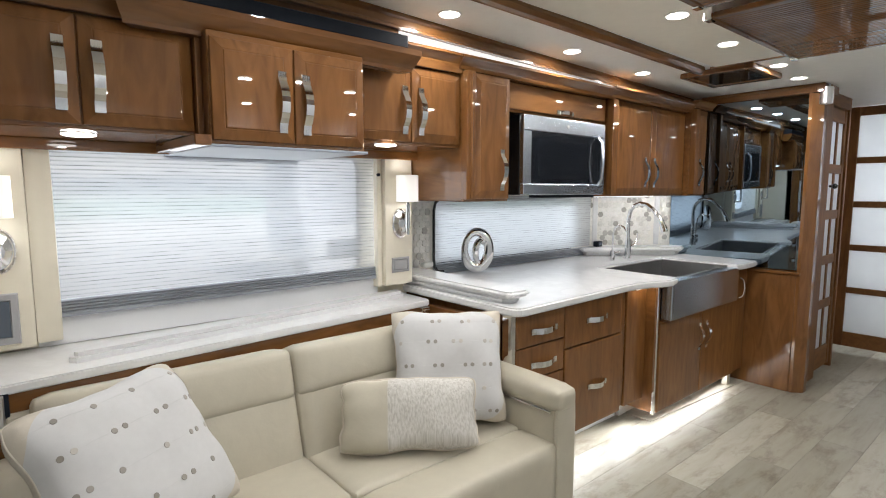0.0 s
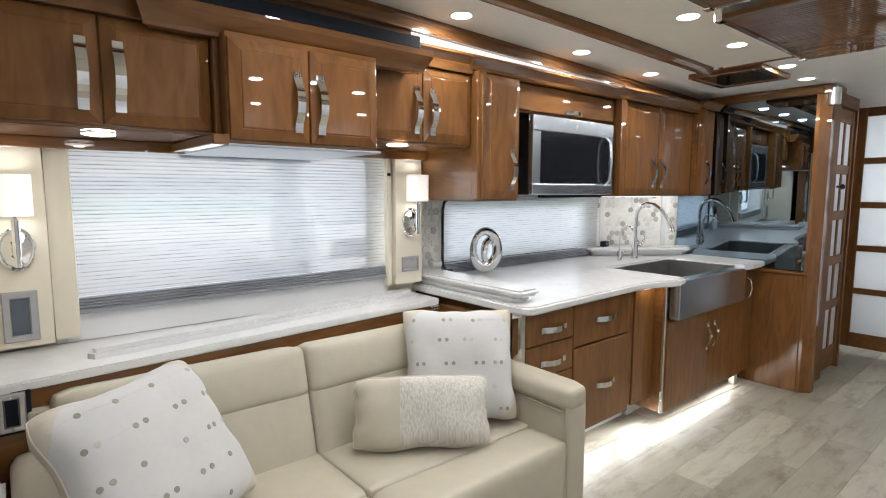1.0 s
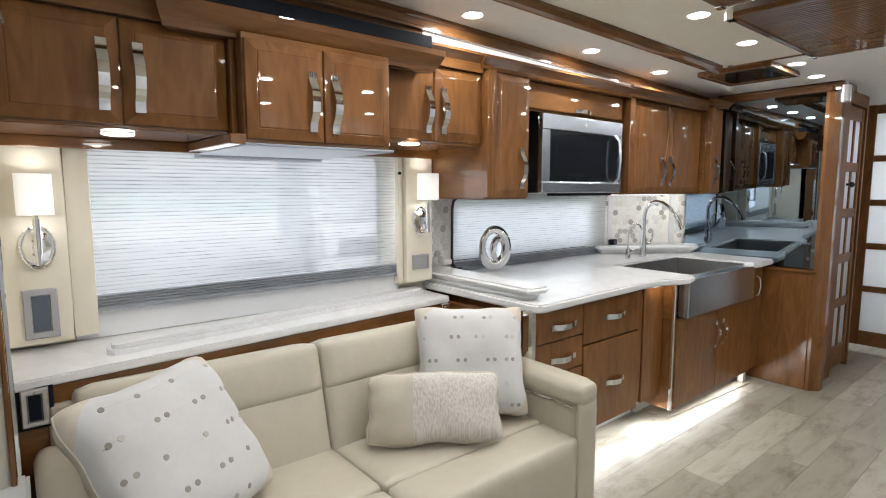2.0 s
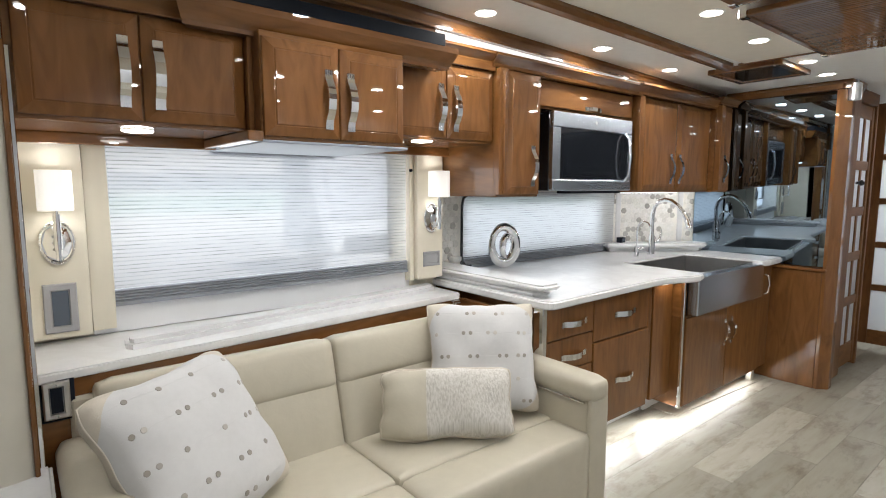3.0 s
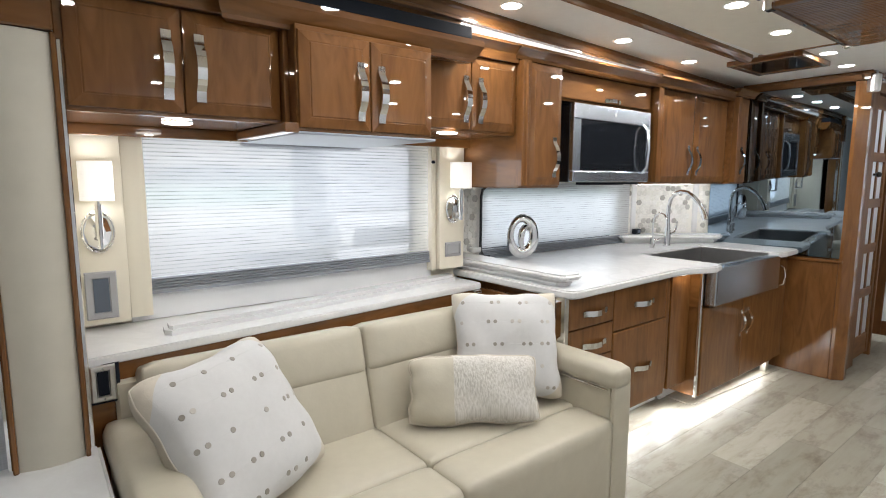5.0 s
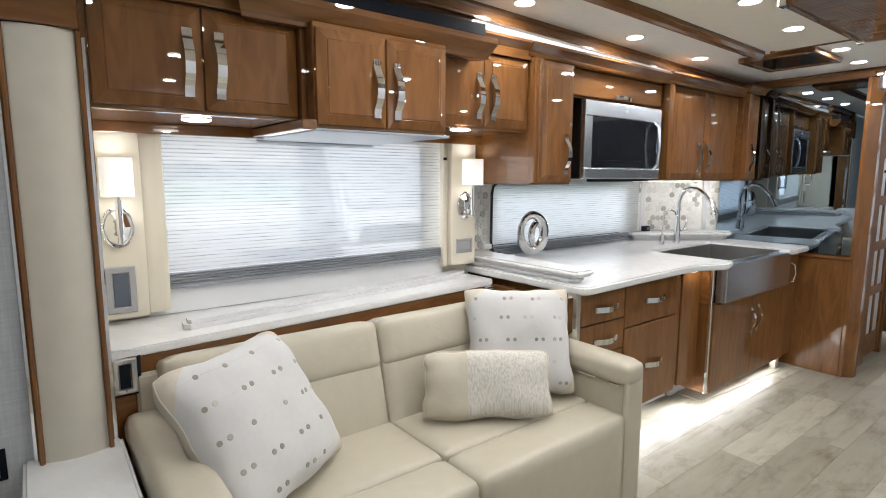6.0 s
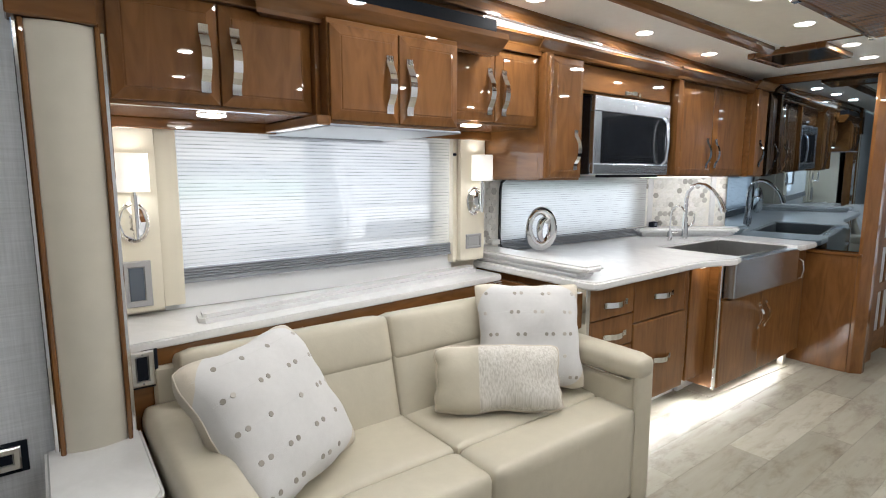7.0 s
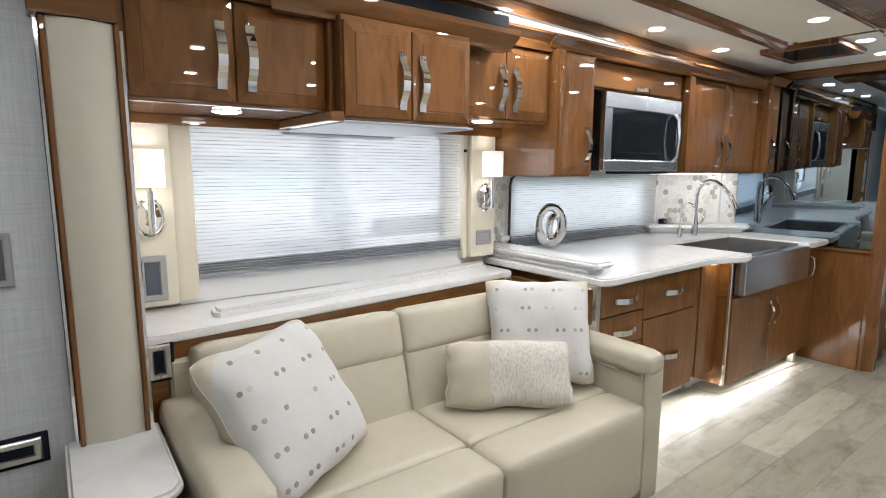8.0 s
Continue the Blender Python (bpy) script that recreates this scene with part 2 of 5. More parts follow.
LAMP_FACE = glow("lamp_diffuser", (1.0, 0.96, 0.90), 14.0)
LED_TAPE = glow("led_tape", (1.0, 0.98, 0.95), 3.0)
COVE_BOARD_LIT = glow("lit_cove_board", (1.0, 0.985, 0.95), 1.25)
LAMP_SHADE = glow("lit_lamp_shade", (1.0, 0.96, 0.90), 0.72)

# daylit distance beyond the windows
OUTSIDE, mt, mb, _n, _l = material("daylit_distance")
co = _n("ShaderNodeTexCoord")
sp = _n("ShaderNodeSeparateXYZ")
_l(co.outputs["Object"], sp.inputs[0])
mr = _n("ShaderNodeMapRange")
mr.inputs["From Min"].default_value, mr.inputs["From Max"].default_value = -3.0, 5.0
_l(sp.outputs["Z"], mr.inputs["Value"])
bands = ramp(mt, [(0.0, (1.0, 1.0, 1.0)), (0.36, (0.98, 0.99, 0.99)), (0.42, (0.72, 0.90, 0.84)), (0.48, (0.62, 0.82, 0.76)), (0.515, (0.82, 0.92, 0.90)), (0.545, (0.48, 0.56, 0.60)), (0.62, (0.52, 0.56, 0.62)), (0.655, (0.98, 0.98, 1.0)), (1.0, (1.0, 1.0, 1.0))])
_l(mr.outputs["Result"], bands.inputs["Fac"])
blob = noise_tex(mt, coords(mt, (0.16, 1, 0.5), False), 0.9, 3.0)
rb = ramp(mt, [(0.36, (0.70, 0.76, 0.75)), (0.56, (1, 1, 1))])
_l(blob.outputs["Fac"], rb.inputs["Fac"])
em = _n("ShaderNodeEmission")
em.inputs["Strength"].default_value = 0.86
_l(mixed(mt, bands.outputs["Color"], rb.outputs["Color"], 0.5, "MULTIPLY"), em.inputs["Color"])
_l(em.outputs[0], mt.nodes["Material Output"].inputs["Surface"])


# ---- building helpers ----
ORIGIN = {}


def thing(name, place, label, category, group="", kind=""):
    """An Empty at a thing's base, which carries its parts."""
    ob = new(name)
    ob.location = place
    ORIGIN[ob.name] = Vector(place)
    return tagged(ob, label, category, group, kind)


def part(name, bm, mat, parent=None, label="", smooth=False, kind="", category=""):
    """Links a bmesh, given in world coordinates, as one mesh under its thing or part."""
    me = bpy.data.meshes.new(name)
    org = ORIGIN[parent.name] if parent is not None else Vector((0, 0, 0))
    bm.normal_update()
    bmesh.ops.translate(bm, verts=bm.verts[:], vec=-org)
    bm.to_mesh(me)
    bm.free()
    for m in mat if isinstance(mat, (list, tuple)) else (mat,):
        me.materials.append(m)
    if smooth:
        me.polygons.foreach_set("use_smooth", [True] * len(me.polygons))
        me.set_sharp_from_angle(angle=radians(55))
    ob = new(name, me)
    ob.parent = parent
    ORIGIN[ob.name] = org
    return tagged(ob, label, category, "", kind)


def bx(x0, x1, y0, y1, z0, z1, b=0.002, seg=1):
    bm = bmesh.new()
    bmesh.ops.create_cube(bm, size=1.0)
    for v in bm.verts:
        v.co = Vector(((x0, x1)[v.co.x > 0], (y0, y1)[v.co.y > 0], (z0, z1)[v.co.z > 0]))
    if b:
        bmesh.ops.bevel(bm, geom=bm.edges[:] + bm.verts[:], offset=b, segments=seg, affect="EDGES", profile=0.5)
    return bm


def join(*bms):
    out = bmesh.new()
    for b in bms:
        me = bpy.data.meshes.new("tmp")
        b.to_mesh(me)
        out.from_mesh(me)
        bpy.data.meshes.remove(me)
        b.free()
    return out


def moved(bm, m):
    bmesh.ops.transform(bm, matrix=m, verts=bm.verts[:])
    return bm


def rbox(x0, x1, y0, y1, z0, z1, r, n=8, puff=(0, 0, 0)):
    """A soft block: rounded edges of radius r, faces that swell by puff along x, y and z."""
    bm = bmesh.new()
    bmesh.ops.create_cube(bm, size=2.0)
    bmesh.ops.subdivide_edges(bm, edges=bm.edges[:], cuts=n, use_grid_fill=True)
    c, h = Vector(((x0 + x1) / 2, (y0 + y1) / 2, (z0 + z1) / 2)), Vector(((x1 - x0) / 2, (y1 - y0) / 2, (z1 - z0) / 2))
    for v in bm.verts:
        u = Vector([math.copysign(abs(k) ** 0.75, k) for k in v.co])
        p = Vector([u[i] * h[i] for i in range(3)])
        core = Vector([max(-(h[i] - r), min(h[i] - r, p[i])) for i in range(3)])
        d = p - core
        q = core + d.normalized() * r if d.length > 1e-6 else p
        for i in range(3):
            j, k = (i + 1) % 3, (i + 2) % 3
            if abs(u[i]) > 0.98:
                q[i] += math.copysign(puff[i] * (1 - u[j] ** 2) * (1 - u[k] ** 2), u[i])
        v.co = c + q
    return bm


def loops_panel(w, h, steps):
    """A panel in the xz plane, front towards -y: (inset, height) loops from the back to the middle."""
    bm = bmesh.new()
    rings = []
    for inset, d in steps:
        a, b = w / 2 - inset, h / 2 - inset
        rings.append([bm.verts.new((sx * a, -d, sz * b)) for sx, sz in ((-1, -1), (1, -1), (1, 1), (-1, 1))])
    for p, q in zip(rings, rings[1:]):
        for i in range(4):
            bm.faces.new((p[i], p[(i + 1) % 4], q[(i + 1) % 4], q[i]))
    bm.faces.new(rings[-1])
    bm.faces.new(rings[0][::-1])
    return bm


def tube(pts, radii, n=12, close=False):
    bm = bmesh.new()
    pts = [Vector(p) for p in pts]
    if not isinstance(radii, (list, tuple)):
        radii = [radii] * len(pts)
    up, rings, m = Vector((0.13, 0.31, 0.94)), [], len(pts)
    for i, p in enumerate(pts):
        a, b = (pts[i - 1], pts[(i + 1) % m]) if close else (pts[max(0, i - 1)], pts[min(m - 1, i + 1)])
        d = (b - a).normalized()
        s = up - d * up.dot(d)
        s.normalize()
        up = s
        c = d.cross(s)
        rings.append([bm.verts.new(p + (s * math.cos(2 * math.pi * k / n) + c * math.sin(2 * math.pi * k / n)) * radii[i]) for k in range(n)])
    for p, q in zip(rings, rings[1:] + (rings[:1] if close else [])):
        for k in range(n):
            bm.faces.new((p[k], p[(k + 1) % n], q[(k + 1) % n], q[k]))
    if not close:
        bm.faces.new(rings[0][::-1])
        bm.faces.new(rings[-1])
    return bm


def cyl(x, y, z0, z1, r, n=24, r2=None, b=0.0):
    bm = bmesh.new()
    bmesh.ops.create_cone(bm, cap_ends=True, segments=n, radius1=r, radius2=r if r2 is None else r2, depth=z1 - z0)
    if b:
        bmesh.ops.bevel(bm, geom=[e for e in bm.edges if abs(e.verts[0].co.z - e.verts[1].co.z) < 1e-5], offset=b, segments=2, affect="EDGES")
    bmesh.ops.translate(bm, verts=bm.verts[:], vec=(x, y, (z0 + z1) / 2))
    return bm


def strip(path, width, thick, axis):
    """A flat bar bent along path; axis is the direction of its width."""
    bm = bmesh.new()
    path, axis = [Vector(p) for p in path], Vector(axis)
    rings = []
    for i, p in enumerate(path):
        d = (path[min(len(path) - 1, i + 1)] - path[max(0, i - 1)]).normalized()
        nrm = d.cross(axis).normalized()
        rings.append([bm.verts.new(p + axis * width / 2 * a + nrm * thick / 2 * c) for a, c in ((-1, -1), (1, -1), (1, 1), (-1, 1))])
    for p, q in zip(rings, rings[1:]):
        for k in range(4):
            bm.faces.new((p[k], p[(k + 1) % 4], q[(k + 1) % 4], q[k]))
    bm.faces.new(rings[0][::-1])
    bm.faces.new(rings[-1])
    bmesh.ops.recalc_face_normals(bm, faces=bm.faces[:])
    return bm


def extrude_poly(pts, z0, z1, b=0.0, seg=2):
    """An upright prism over a plan outline."""
    bm = bmesh.new()
    low = [bm.verts.new((x, y, z0)) for x, y in pts]
    top = [bm.verts.new((x, y, z1)) for x, y in pts]
    bm.faces.new(low[::-1])
    cap = bm.faces.new(top)
    k = len(pts)
    for i in range(k):
        bm.faces.new((low[i], low[(i + 1) % k], top[(i + 1) % k], top[i]))
    bmesh.ops.recalc_face_normals(bm, faces=bm.faces[:])
    if b:
        bmesh.ops.bevel(bm, geom=[e for e in bm.edges if abs(e.verts[0].co.z - e.verts[1].co.z) < 1e-6], offset=b, segments=seg, affect="EDGES")
    return bm


def profile_x(x0, x1, prof, m0=0.0, m1=0.0):
    """A moulding along x with a (y, z) profile; its ends are mitred by m0 and m1 times the y offset."""
    bm = bmesh.new()
    y_in = max(p[0] for p in prof)
    a = [bm.verts.new((x0 - m0 * (y_in - y), y, z)) for y, z in prof]
    b = [bm.verts.new((x1 + m1 * (y_in - y), y, z)) for y, z in prof]
    k = len(prof)
    for i in range(k):
        bm.faces.new((a[i], a[(i + 1) % k], b[(i + 1) % k], b[i]))
    bm.faces.new(a[::-1])
    bm.faces.new(b)
    bmesh.ops.recalc_face_normals(bm, faces=bm.faces[:])
    return bm


# ---- structure ----
def struct(name, bm, mat, label, category="wall", parent=None, smooth=False):
    return part(name, bm, mat, parent, label, smooth, "structure", category)


XF, XE, YB = -2.6, 6.9, -1.1
WALL_K, WALL_S = 2.58, 2.41
floor = struct("floor", bx(XF, XE, YB, 2.6, -0.06, -0.006, 0), plain("floor_bed", (0.22, 0.20, 0.165), 0.8), "dark bedding under the pale plank floor", "floor")
struct("ceiling", extrude_poly([(XF, YB), (XE, YB), (XE, 2.10), (4.372, 2.095), (1.2, 1.885), (XF, 1.872)], CEIL, CEIL + 0.06), CEILING, "off-white vinyl ceiling with recessed lights", "ceiling")
struct("ceiling_panel", bx(-2.0, 3.33, -0.6, 1.47, CEIL - 0.006, CEIL - 0.0005, 0.002), CEILING_PAD, "padded beige ceiling panel", "ceiling")
struct("ceiling_slide", extrude_poly([(-0.02, 1.90), (1.2, 1.91), (4.37, 2.12), (4.37, 2.62), (-0.02, 2.62)], 2.105, 2.16), CEILING, "white ceiling over the slide-out", "ceiling")
struct("wall_back", bx(XF, 2.4, YB - 0.08, YB, 0, CEIL, 0), LINEN, "grey linen wallcovering on the far side of the walkway", "wall")
struct("wall_back_kitchen", bx(2.401, XE, YB - 0.08, YB, 0, CEIL, 0), LINEN, "grey linen wallcovering opposite the kitchen", "wall")
struct("wall_front", bx(XF - 0.08, XF, YB, 2.6, 0, CEIL, 0), plain("dark_cab", (0.05, 0.05, 0.055), 0.6), "dark front end of the coach", "wall")
struct("wall_end", bx(XE, XE + 0.08, YB, 2.6, 0, CEIL, 0), CREAM, "cream wall at the rear", "wall")
struct("wall_left", bx(XF, -0.21, 1.93, 2.0, 0, CEIL, 0), LINEN, "grey linen-covered coach wall", "wall")
struct("wall_slide_end", bx(-0.09, -0.03, 1.90, 2.6, 0, 2.12, 0), CREAM, "cream end wall of the slide-out", "wall")


def wall_with_hole(name, x0, x1, y0, y1, z0, z1, hx0, hx1, hz0, hz1, mat, label, r=0.06):
    """A wall in the xz plane with a round-cornered opening through it."""
    bm = bmesh.new()
    n = 6
    inner = []
    for cx, cz, a0 in ((hx1 - r, hz1 - r, 0), (hx0 + r, hz1 - r, 90), (hx0 + r, hz0 + r, 180), (hx1 - r, hz0 + r, 270)):
        for k in range(n + 1):
            a = radians(a0 + 90 * k / n)
            inner.append((cx + r * math.cos(a), cz + r * math.sin(a)))
    m = len(inner)
    outer = []
    for k, (x, z) in enumerate(inner):
        q = k // (n + 1)
        outer.append(((x1, z1), (x0, z1), (x0, z0), (x1, z0))[q])
    front, back = [], []
    for y, store in ((y0, front), (y1, back)):
        store.append([bm.verts.new((x, y, z)) for x, z in inner])
        store.append([bm.verts.new((*((x0, x1)[c in (0, 3)],), y, (z0, z1)[c < 2])) for c in range(4)])
    for ins, cor in (front, back):
        for k in range(m):
            q, q2 = k // (n + 1), ((k + 1) % m) // (n + 1)
            if q == q2:
                bm.faces.new((ins[k], ins[(k + 1) % m], cor[q]))
            else:
                bm.faces.new((ins[k], ins[(k + 1) % m], cor[q2], cor[q]))
    for k in range(m):
        bm.faces.new((front[0][k], front[0][(k + 1) % m], back[0][(k + 1) % m], back[0][k]))
    for c in range(4):
        bm.faces.new((front[1][c], front[1][(c + 1) % 4], back[1][(c + 1) % 4], back[1][c]))
    bmesh.ops.recalc_face_normals(bm, faces=bm.faces[:])
    return struct(name, bm, mat, label)


wall_with_hole("wall_sofa", -0.03, 1.80, WALL_S, 2.60, 0.0, 2.105, 0.20, 1.600, 1.0, 1.612, CREAM, "cream wall with the large window opening")
wall_with_hole("wall_kitchen", 1.80, 3.80, WALL_K, 2.66, 0.0, 2.105, 2.13, 3.62, 0.975, 1.375, GROUT, "backsplash wall with the low window opening")
struct("wall_corner", extrude_poly([(3.80, 2.58), (4.37, 2.20), (4.37, 2.66), (3.80, 2.66)], 0, 2.105), GROUT, "diagonal corner wall behind the sink")
struct("wall_mirror", bx(4.418, 4.46, 1.30, 2.66, 0, CEIL, 0), WOOD_Z, "cherry wall that carries the mirror")
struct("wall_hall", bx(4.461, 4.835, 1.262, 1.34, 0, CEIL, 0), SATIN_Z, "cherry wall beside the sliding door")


def window_unit(name, x0, x1, z0, z1, y, label):
    """Black frame with a clear pane."""
    w = thing(name, ((x0 + x1) / 2, y, z0), label, "window", kind="structure")
    for n_, b in (("window_frame", bx(x0 - 0.02, x1 + 0.02, y, y + 0.02, z0 - 0.02, z0 + 0.012, 0.004)), ("window_frame", bx(x0 - 0.02, x1 + 0.02, y, y + 0.02, z1 - 0.012, z1 + 0.02, 0.004)),
                  ("window_frame", bx(x0 - 0.02, x0 + 0.012, y + 0.002, y + 0.018, z0, z1, 0.004)), ("window_frame", bx(x1 - 0.012, x1 + 0.02, y + 0.002, y + 0.018, z0, z1, 0.004))):
        part(n_, b, OUTER, w)
    gm, gt, gb, _a, _b = material("window_glass")
    setp(gb, Base_Color=(0.97, 0.985, 0.99, 1), Roughness=0.0, IOR=1.45, Transmission_Weight=1.0)
    p = part("pane", bx(x0 + 0.01, x1 - 0.01, y + 0.007, y + 0.011, z0 + 0.01, z1 - 0.01, 0), gm, w)
    p.visible_shadow = False
    return w


window_unit("window_1", 0.20, 1.600, 1.0, 1.612, 2.56, "large coach window in a black frame")
w2 = window_unit("window_2", 2.13, 3.62, 0.975, 1.375, 2.63, "low wide kitchen window in a black frame")
part("gasket", tube([(2.24, 2.553, 1.392), (2.16, 2.553, 1.386), (2.125, 2.553, 1.362), (2.114, 2.553, 1.32), (2.112, 2.553, 1.02), (2.118, 2.553, 0.975), (2.14, 2.553, 0.945), (2.19, 2.553, 0.938)], 0.009, 10), BLACK_GLOSS, w2, "black rubber gasket", True)
part("backdrop", bx(-40, 70, 28.0, 28.1, -3, 16, 0), OUTSIDE, None, "pale daylit campground distance", False, "structure", "backdrop")
struct("ground", bx(-40, 40, 2.9, 40, -1.1, -1.0, 0), plain("gravel_ground", (0.58, 0.57, 0.55), 0.9, gscale=20, var=0.2), "pale gravel ground outside", "ground")


def pleated_shade(name, x0, x1, y, z0, z1, bar, label, cloth=None):
    s = thing(name, ((x0 + x1) / 2, y, z0), label, "window shade")
    bm, pitch, rows, z, k = bmesh.new(), PLEAT, [], z1, 0
    while z > z0 + bar:
        yy = y + (0.0007 if k % 2 else -0.0007)
        rows.append([bm.verts.new((x0 + (x1 - x0) * i / 6, yy, z)) for i in range(7)])
        z -= pitch / 2
        k += 1
    for p, q in zip(rows, rows[1:]):
        for i in range(6):
            bm.faces.new((p[i], p[i + 1], q[i + 1], q[i]))
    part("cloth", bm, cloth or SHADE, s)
    # gathered pleats above the bottom rail
    prof, z, k = [], z0 + bar, 0
    while z > z0 + 0.014:
        prof.append((y - (0.012 if k % 2 else 0.005), z))
        z -= 0.0055
        k += 1
    prof += [(y - 0.014, z0 + 0.012), (y - 0.014, z0), (y + 0.012, z0), (y + 0.012, z0 + bar)]
    part("bottom_rail", profile_x(x0, x1, prof), SHADE_BAR, s, "grey gathered bottom rail")
    return s


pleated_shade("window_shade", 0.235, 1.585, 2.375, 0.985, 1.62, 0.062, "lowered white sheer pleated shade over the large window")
pleated_shade("window_shade", 2.122, 3.74, 2.565, 0.928, 1.40, 0.060, "lowered white pleated shade over the kitchen window, cloth greyed for dimmer light outside", SHADE_DIM)

# daylight that the sky sends through the openings
area("sky_light_sofa", (0.85, 2.53, 1.30), (0.85, 0, 1.1), 1.25, 0.5, DAY_W, COOL)
area("sky_light_kitchen", (2.86, 2.61, 1.17), (2.86, 0, 1.0), 1.4, 0.3, DAY_W * 0.45, COOL)

# wooden ceiling trim
def swept(line, prof):
    """A moulding that follows a plan line; prof holds (offset in y, height)."""
    bm, rings = bmesh.new(), []
    for x, y in line:
        rings.append([bm.verts.new((x, y + dy, z)) for dy, z in prof])
    k = len(prof)
    for p, q in zip(rings, rings[1:]):
        for i in range(k):
            bm.faces.new((p[i], p[(i + 1) % k], q[(i + 1) % k], q[i]))
    bm.faces.new(rings[0][::-1])
    bm.faces.new(rings[-1])
    bmesh.ops.recalc_face_normals(bm, faces=bm.faces[:])
    return bm


TRIM_LINE = [(-0.30, 1.862), (1.2, 1.878), (4.372, 2.088)]
trim = [(-0.012, CEIL), (-0.012, CEIL - 0.014), (-0.002, CEIL - 0.022), (-0.002, CEIL - 0.046), (-0.008, CEIL - 0.052), (-0.008, CEIL - 0.062), (0.02, CEIL - 0.062), (0.02, CEIL)]
struct("trim_slide", swept(TRIM_LINE, trim), WOOD_X, "cherry trim board along the slide-out opening", "trim")
beam = [(dy, CEIL - 1.7 * d) for dy, d in ((-0.030, 0), (-0.030, 0.012), (-0.018, 0.022), (-0.003, 0.026), (0.010, 0.022), (0.017, 0.010), (0.028, 0.017), (0.041, 0.017), (0.052, 0.008), (0.052, 0))]
struct("trim_beam", swept([(-2.0, 1.42), (1.6, 1.495), (3.30, 1.545)], beam), WOOD_X, "double cherry moulding along the ceiling", "trim")
struct("trim_cross", bx(3.325, 3.345, -0.6, 1.50, CEIL - 0.012, CEIL, 0.003), WOOD_Y, "thin cherry moulding across the ceiling", "trim")

# mirror, its frame and the panel under it
mir = thing("mirror", (4.37, 1.7, 0.87), "tall grey-tinted mirror set in a cherry frame", "mirror")
part("glass", moved(bx(-0.0055, 0.0055, -0.415, 0.50, -0.608, 0.605, 0.001), Matrix.Translation((4.362, 1.70, 1.48)) @ Matrix.Rotation(radians(4.4), 4, "Z") @ Matrix.Rotation(radians(-0.95), 4, "Y")), MIRROR, mir)
part("ledge", bx(4.335, 4.393, 1.26, 1.66, 0.845, 0.866, 0.004), WOOD_Y, mir)
part("crown", join(bx(4.345, 4.393, 1.20, 2.0, 2.090, 2.149, 0.005), bx(4.335, 4.393, 1.19, 2.0, 2.125, 2.148, 0.005)), WOOD_Y, mir)
wp = thing("wall_panel", (4.36, 1.4, 0.0), "glossy cherry panel beneath the mirror", "panel", kind="structure")
part("panel", bx(4.348, 4.393, 1.285, 1.75, 0.0, 0.843, 0.004), WOOD_Z, wp)
post = thing("corner_post", (4.42, 1.24, 0.0), "glossy cherry corner post with a chamfered edge", "post", kind="structure")
part("shaft", extrude_poly([(4.352, 1.283), (4.352, 1.262), (4.405, 1.205), (4.46, 1.205), (4.46, 1.283)], 0.0, 2.088, 0.003), WOOD_Z, post)
part("capital", extrude_poly([(4.335, 1.285), (4.335, 1.25), (4.395, 1.185), (4.62, 1.185), (4.62, 1.285)], 2.09, 2.149, 0.006), WOOD_X, post)

# hallway: lattice door in the side wall, end door with frosted panes


def lattice_door(name, along, x0, x1, face, z0, z1, cols, rows, stile, rail, label, t=0.035):
    """A door of frosted panes between wooden bars, along x at y=face or along y at x=face."""
    def bb(a0, a1, c0, c1, lo, hi, b=0.003):
        return bx(a0, a1, face + c0, face + c1, lo, hi, b) if along == "x" else bx(face + c0, face + c1, a0, a1, lo, hi, b)
    place = ((x0 + x1) / 2, face, z0) if along == "x" else (face, (x0 + x1) / 2, z0)
    d = thing(name, place, label, "door", kind="structure")
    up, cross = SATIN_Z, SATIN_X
    part("stile", bb(x0, x0 + stile, 0, t, z0, z1), up, d)
    part("stile", bb(x1 - stile, x1, 0, t, z0, z1), up, d)
    inner0, inner1 = x0 + stile, x1 - stile
    lows, highs = [], []
    for k in range(rows + 1):
        lo = z0 if k == 0 else (z1 - rail if k == rows else z0 + rail * 1.7 + (z1 - z0 - rail * 2.7) * k / rows - rail * 0.35)
        hi = z0 + rail * 1.7 if k == 0 else (z1 if k == rows else lo + rail * 0.7)
        part("rail", bb(inner0, inner1, 0.003, t - 0.003, lo, hi), cross, d)
        lows.append(lo)
        highs.append(hi)
    for c in range(1, cols):
        m = inner0 + (inner1 - inner0) * c / cols
        part("mullion", bb(m - 0.02, m + 0.02, 0.005, t - 0.005, highs[0], lows[-1]), up, d)
    for c in range(cols):
        for k in range(rows):
            a0, a1 = inner0 + (inner1 - inner0) * c / cols, inner0 + (inner1 - inner0) * (c + 1) / cols
            part("pane", bb(a0, a1, t * 0.4, t * 0.55, highs[k] - 0.004, lows[k + 1] + 0.004, 0), FROST, d)
    return d


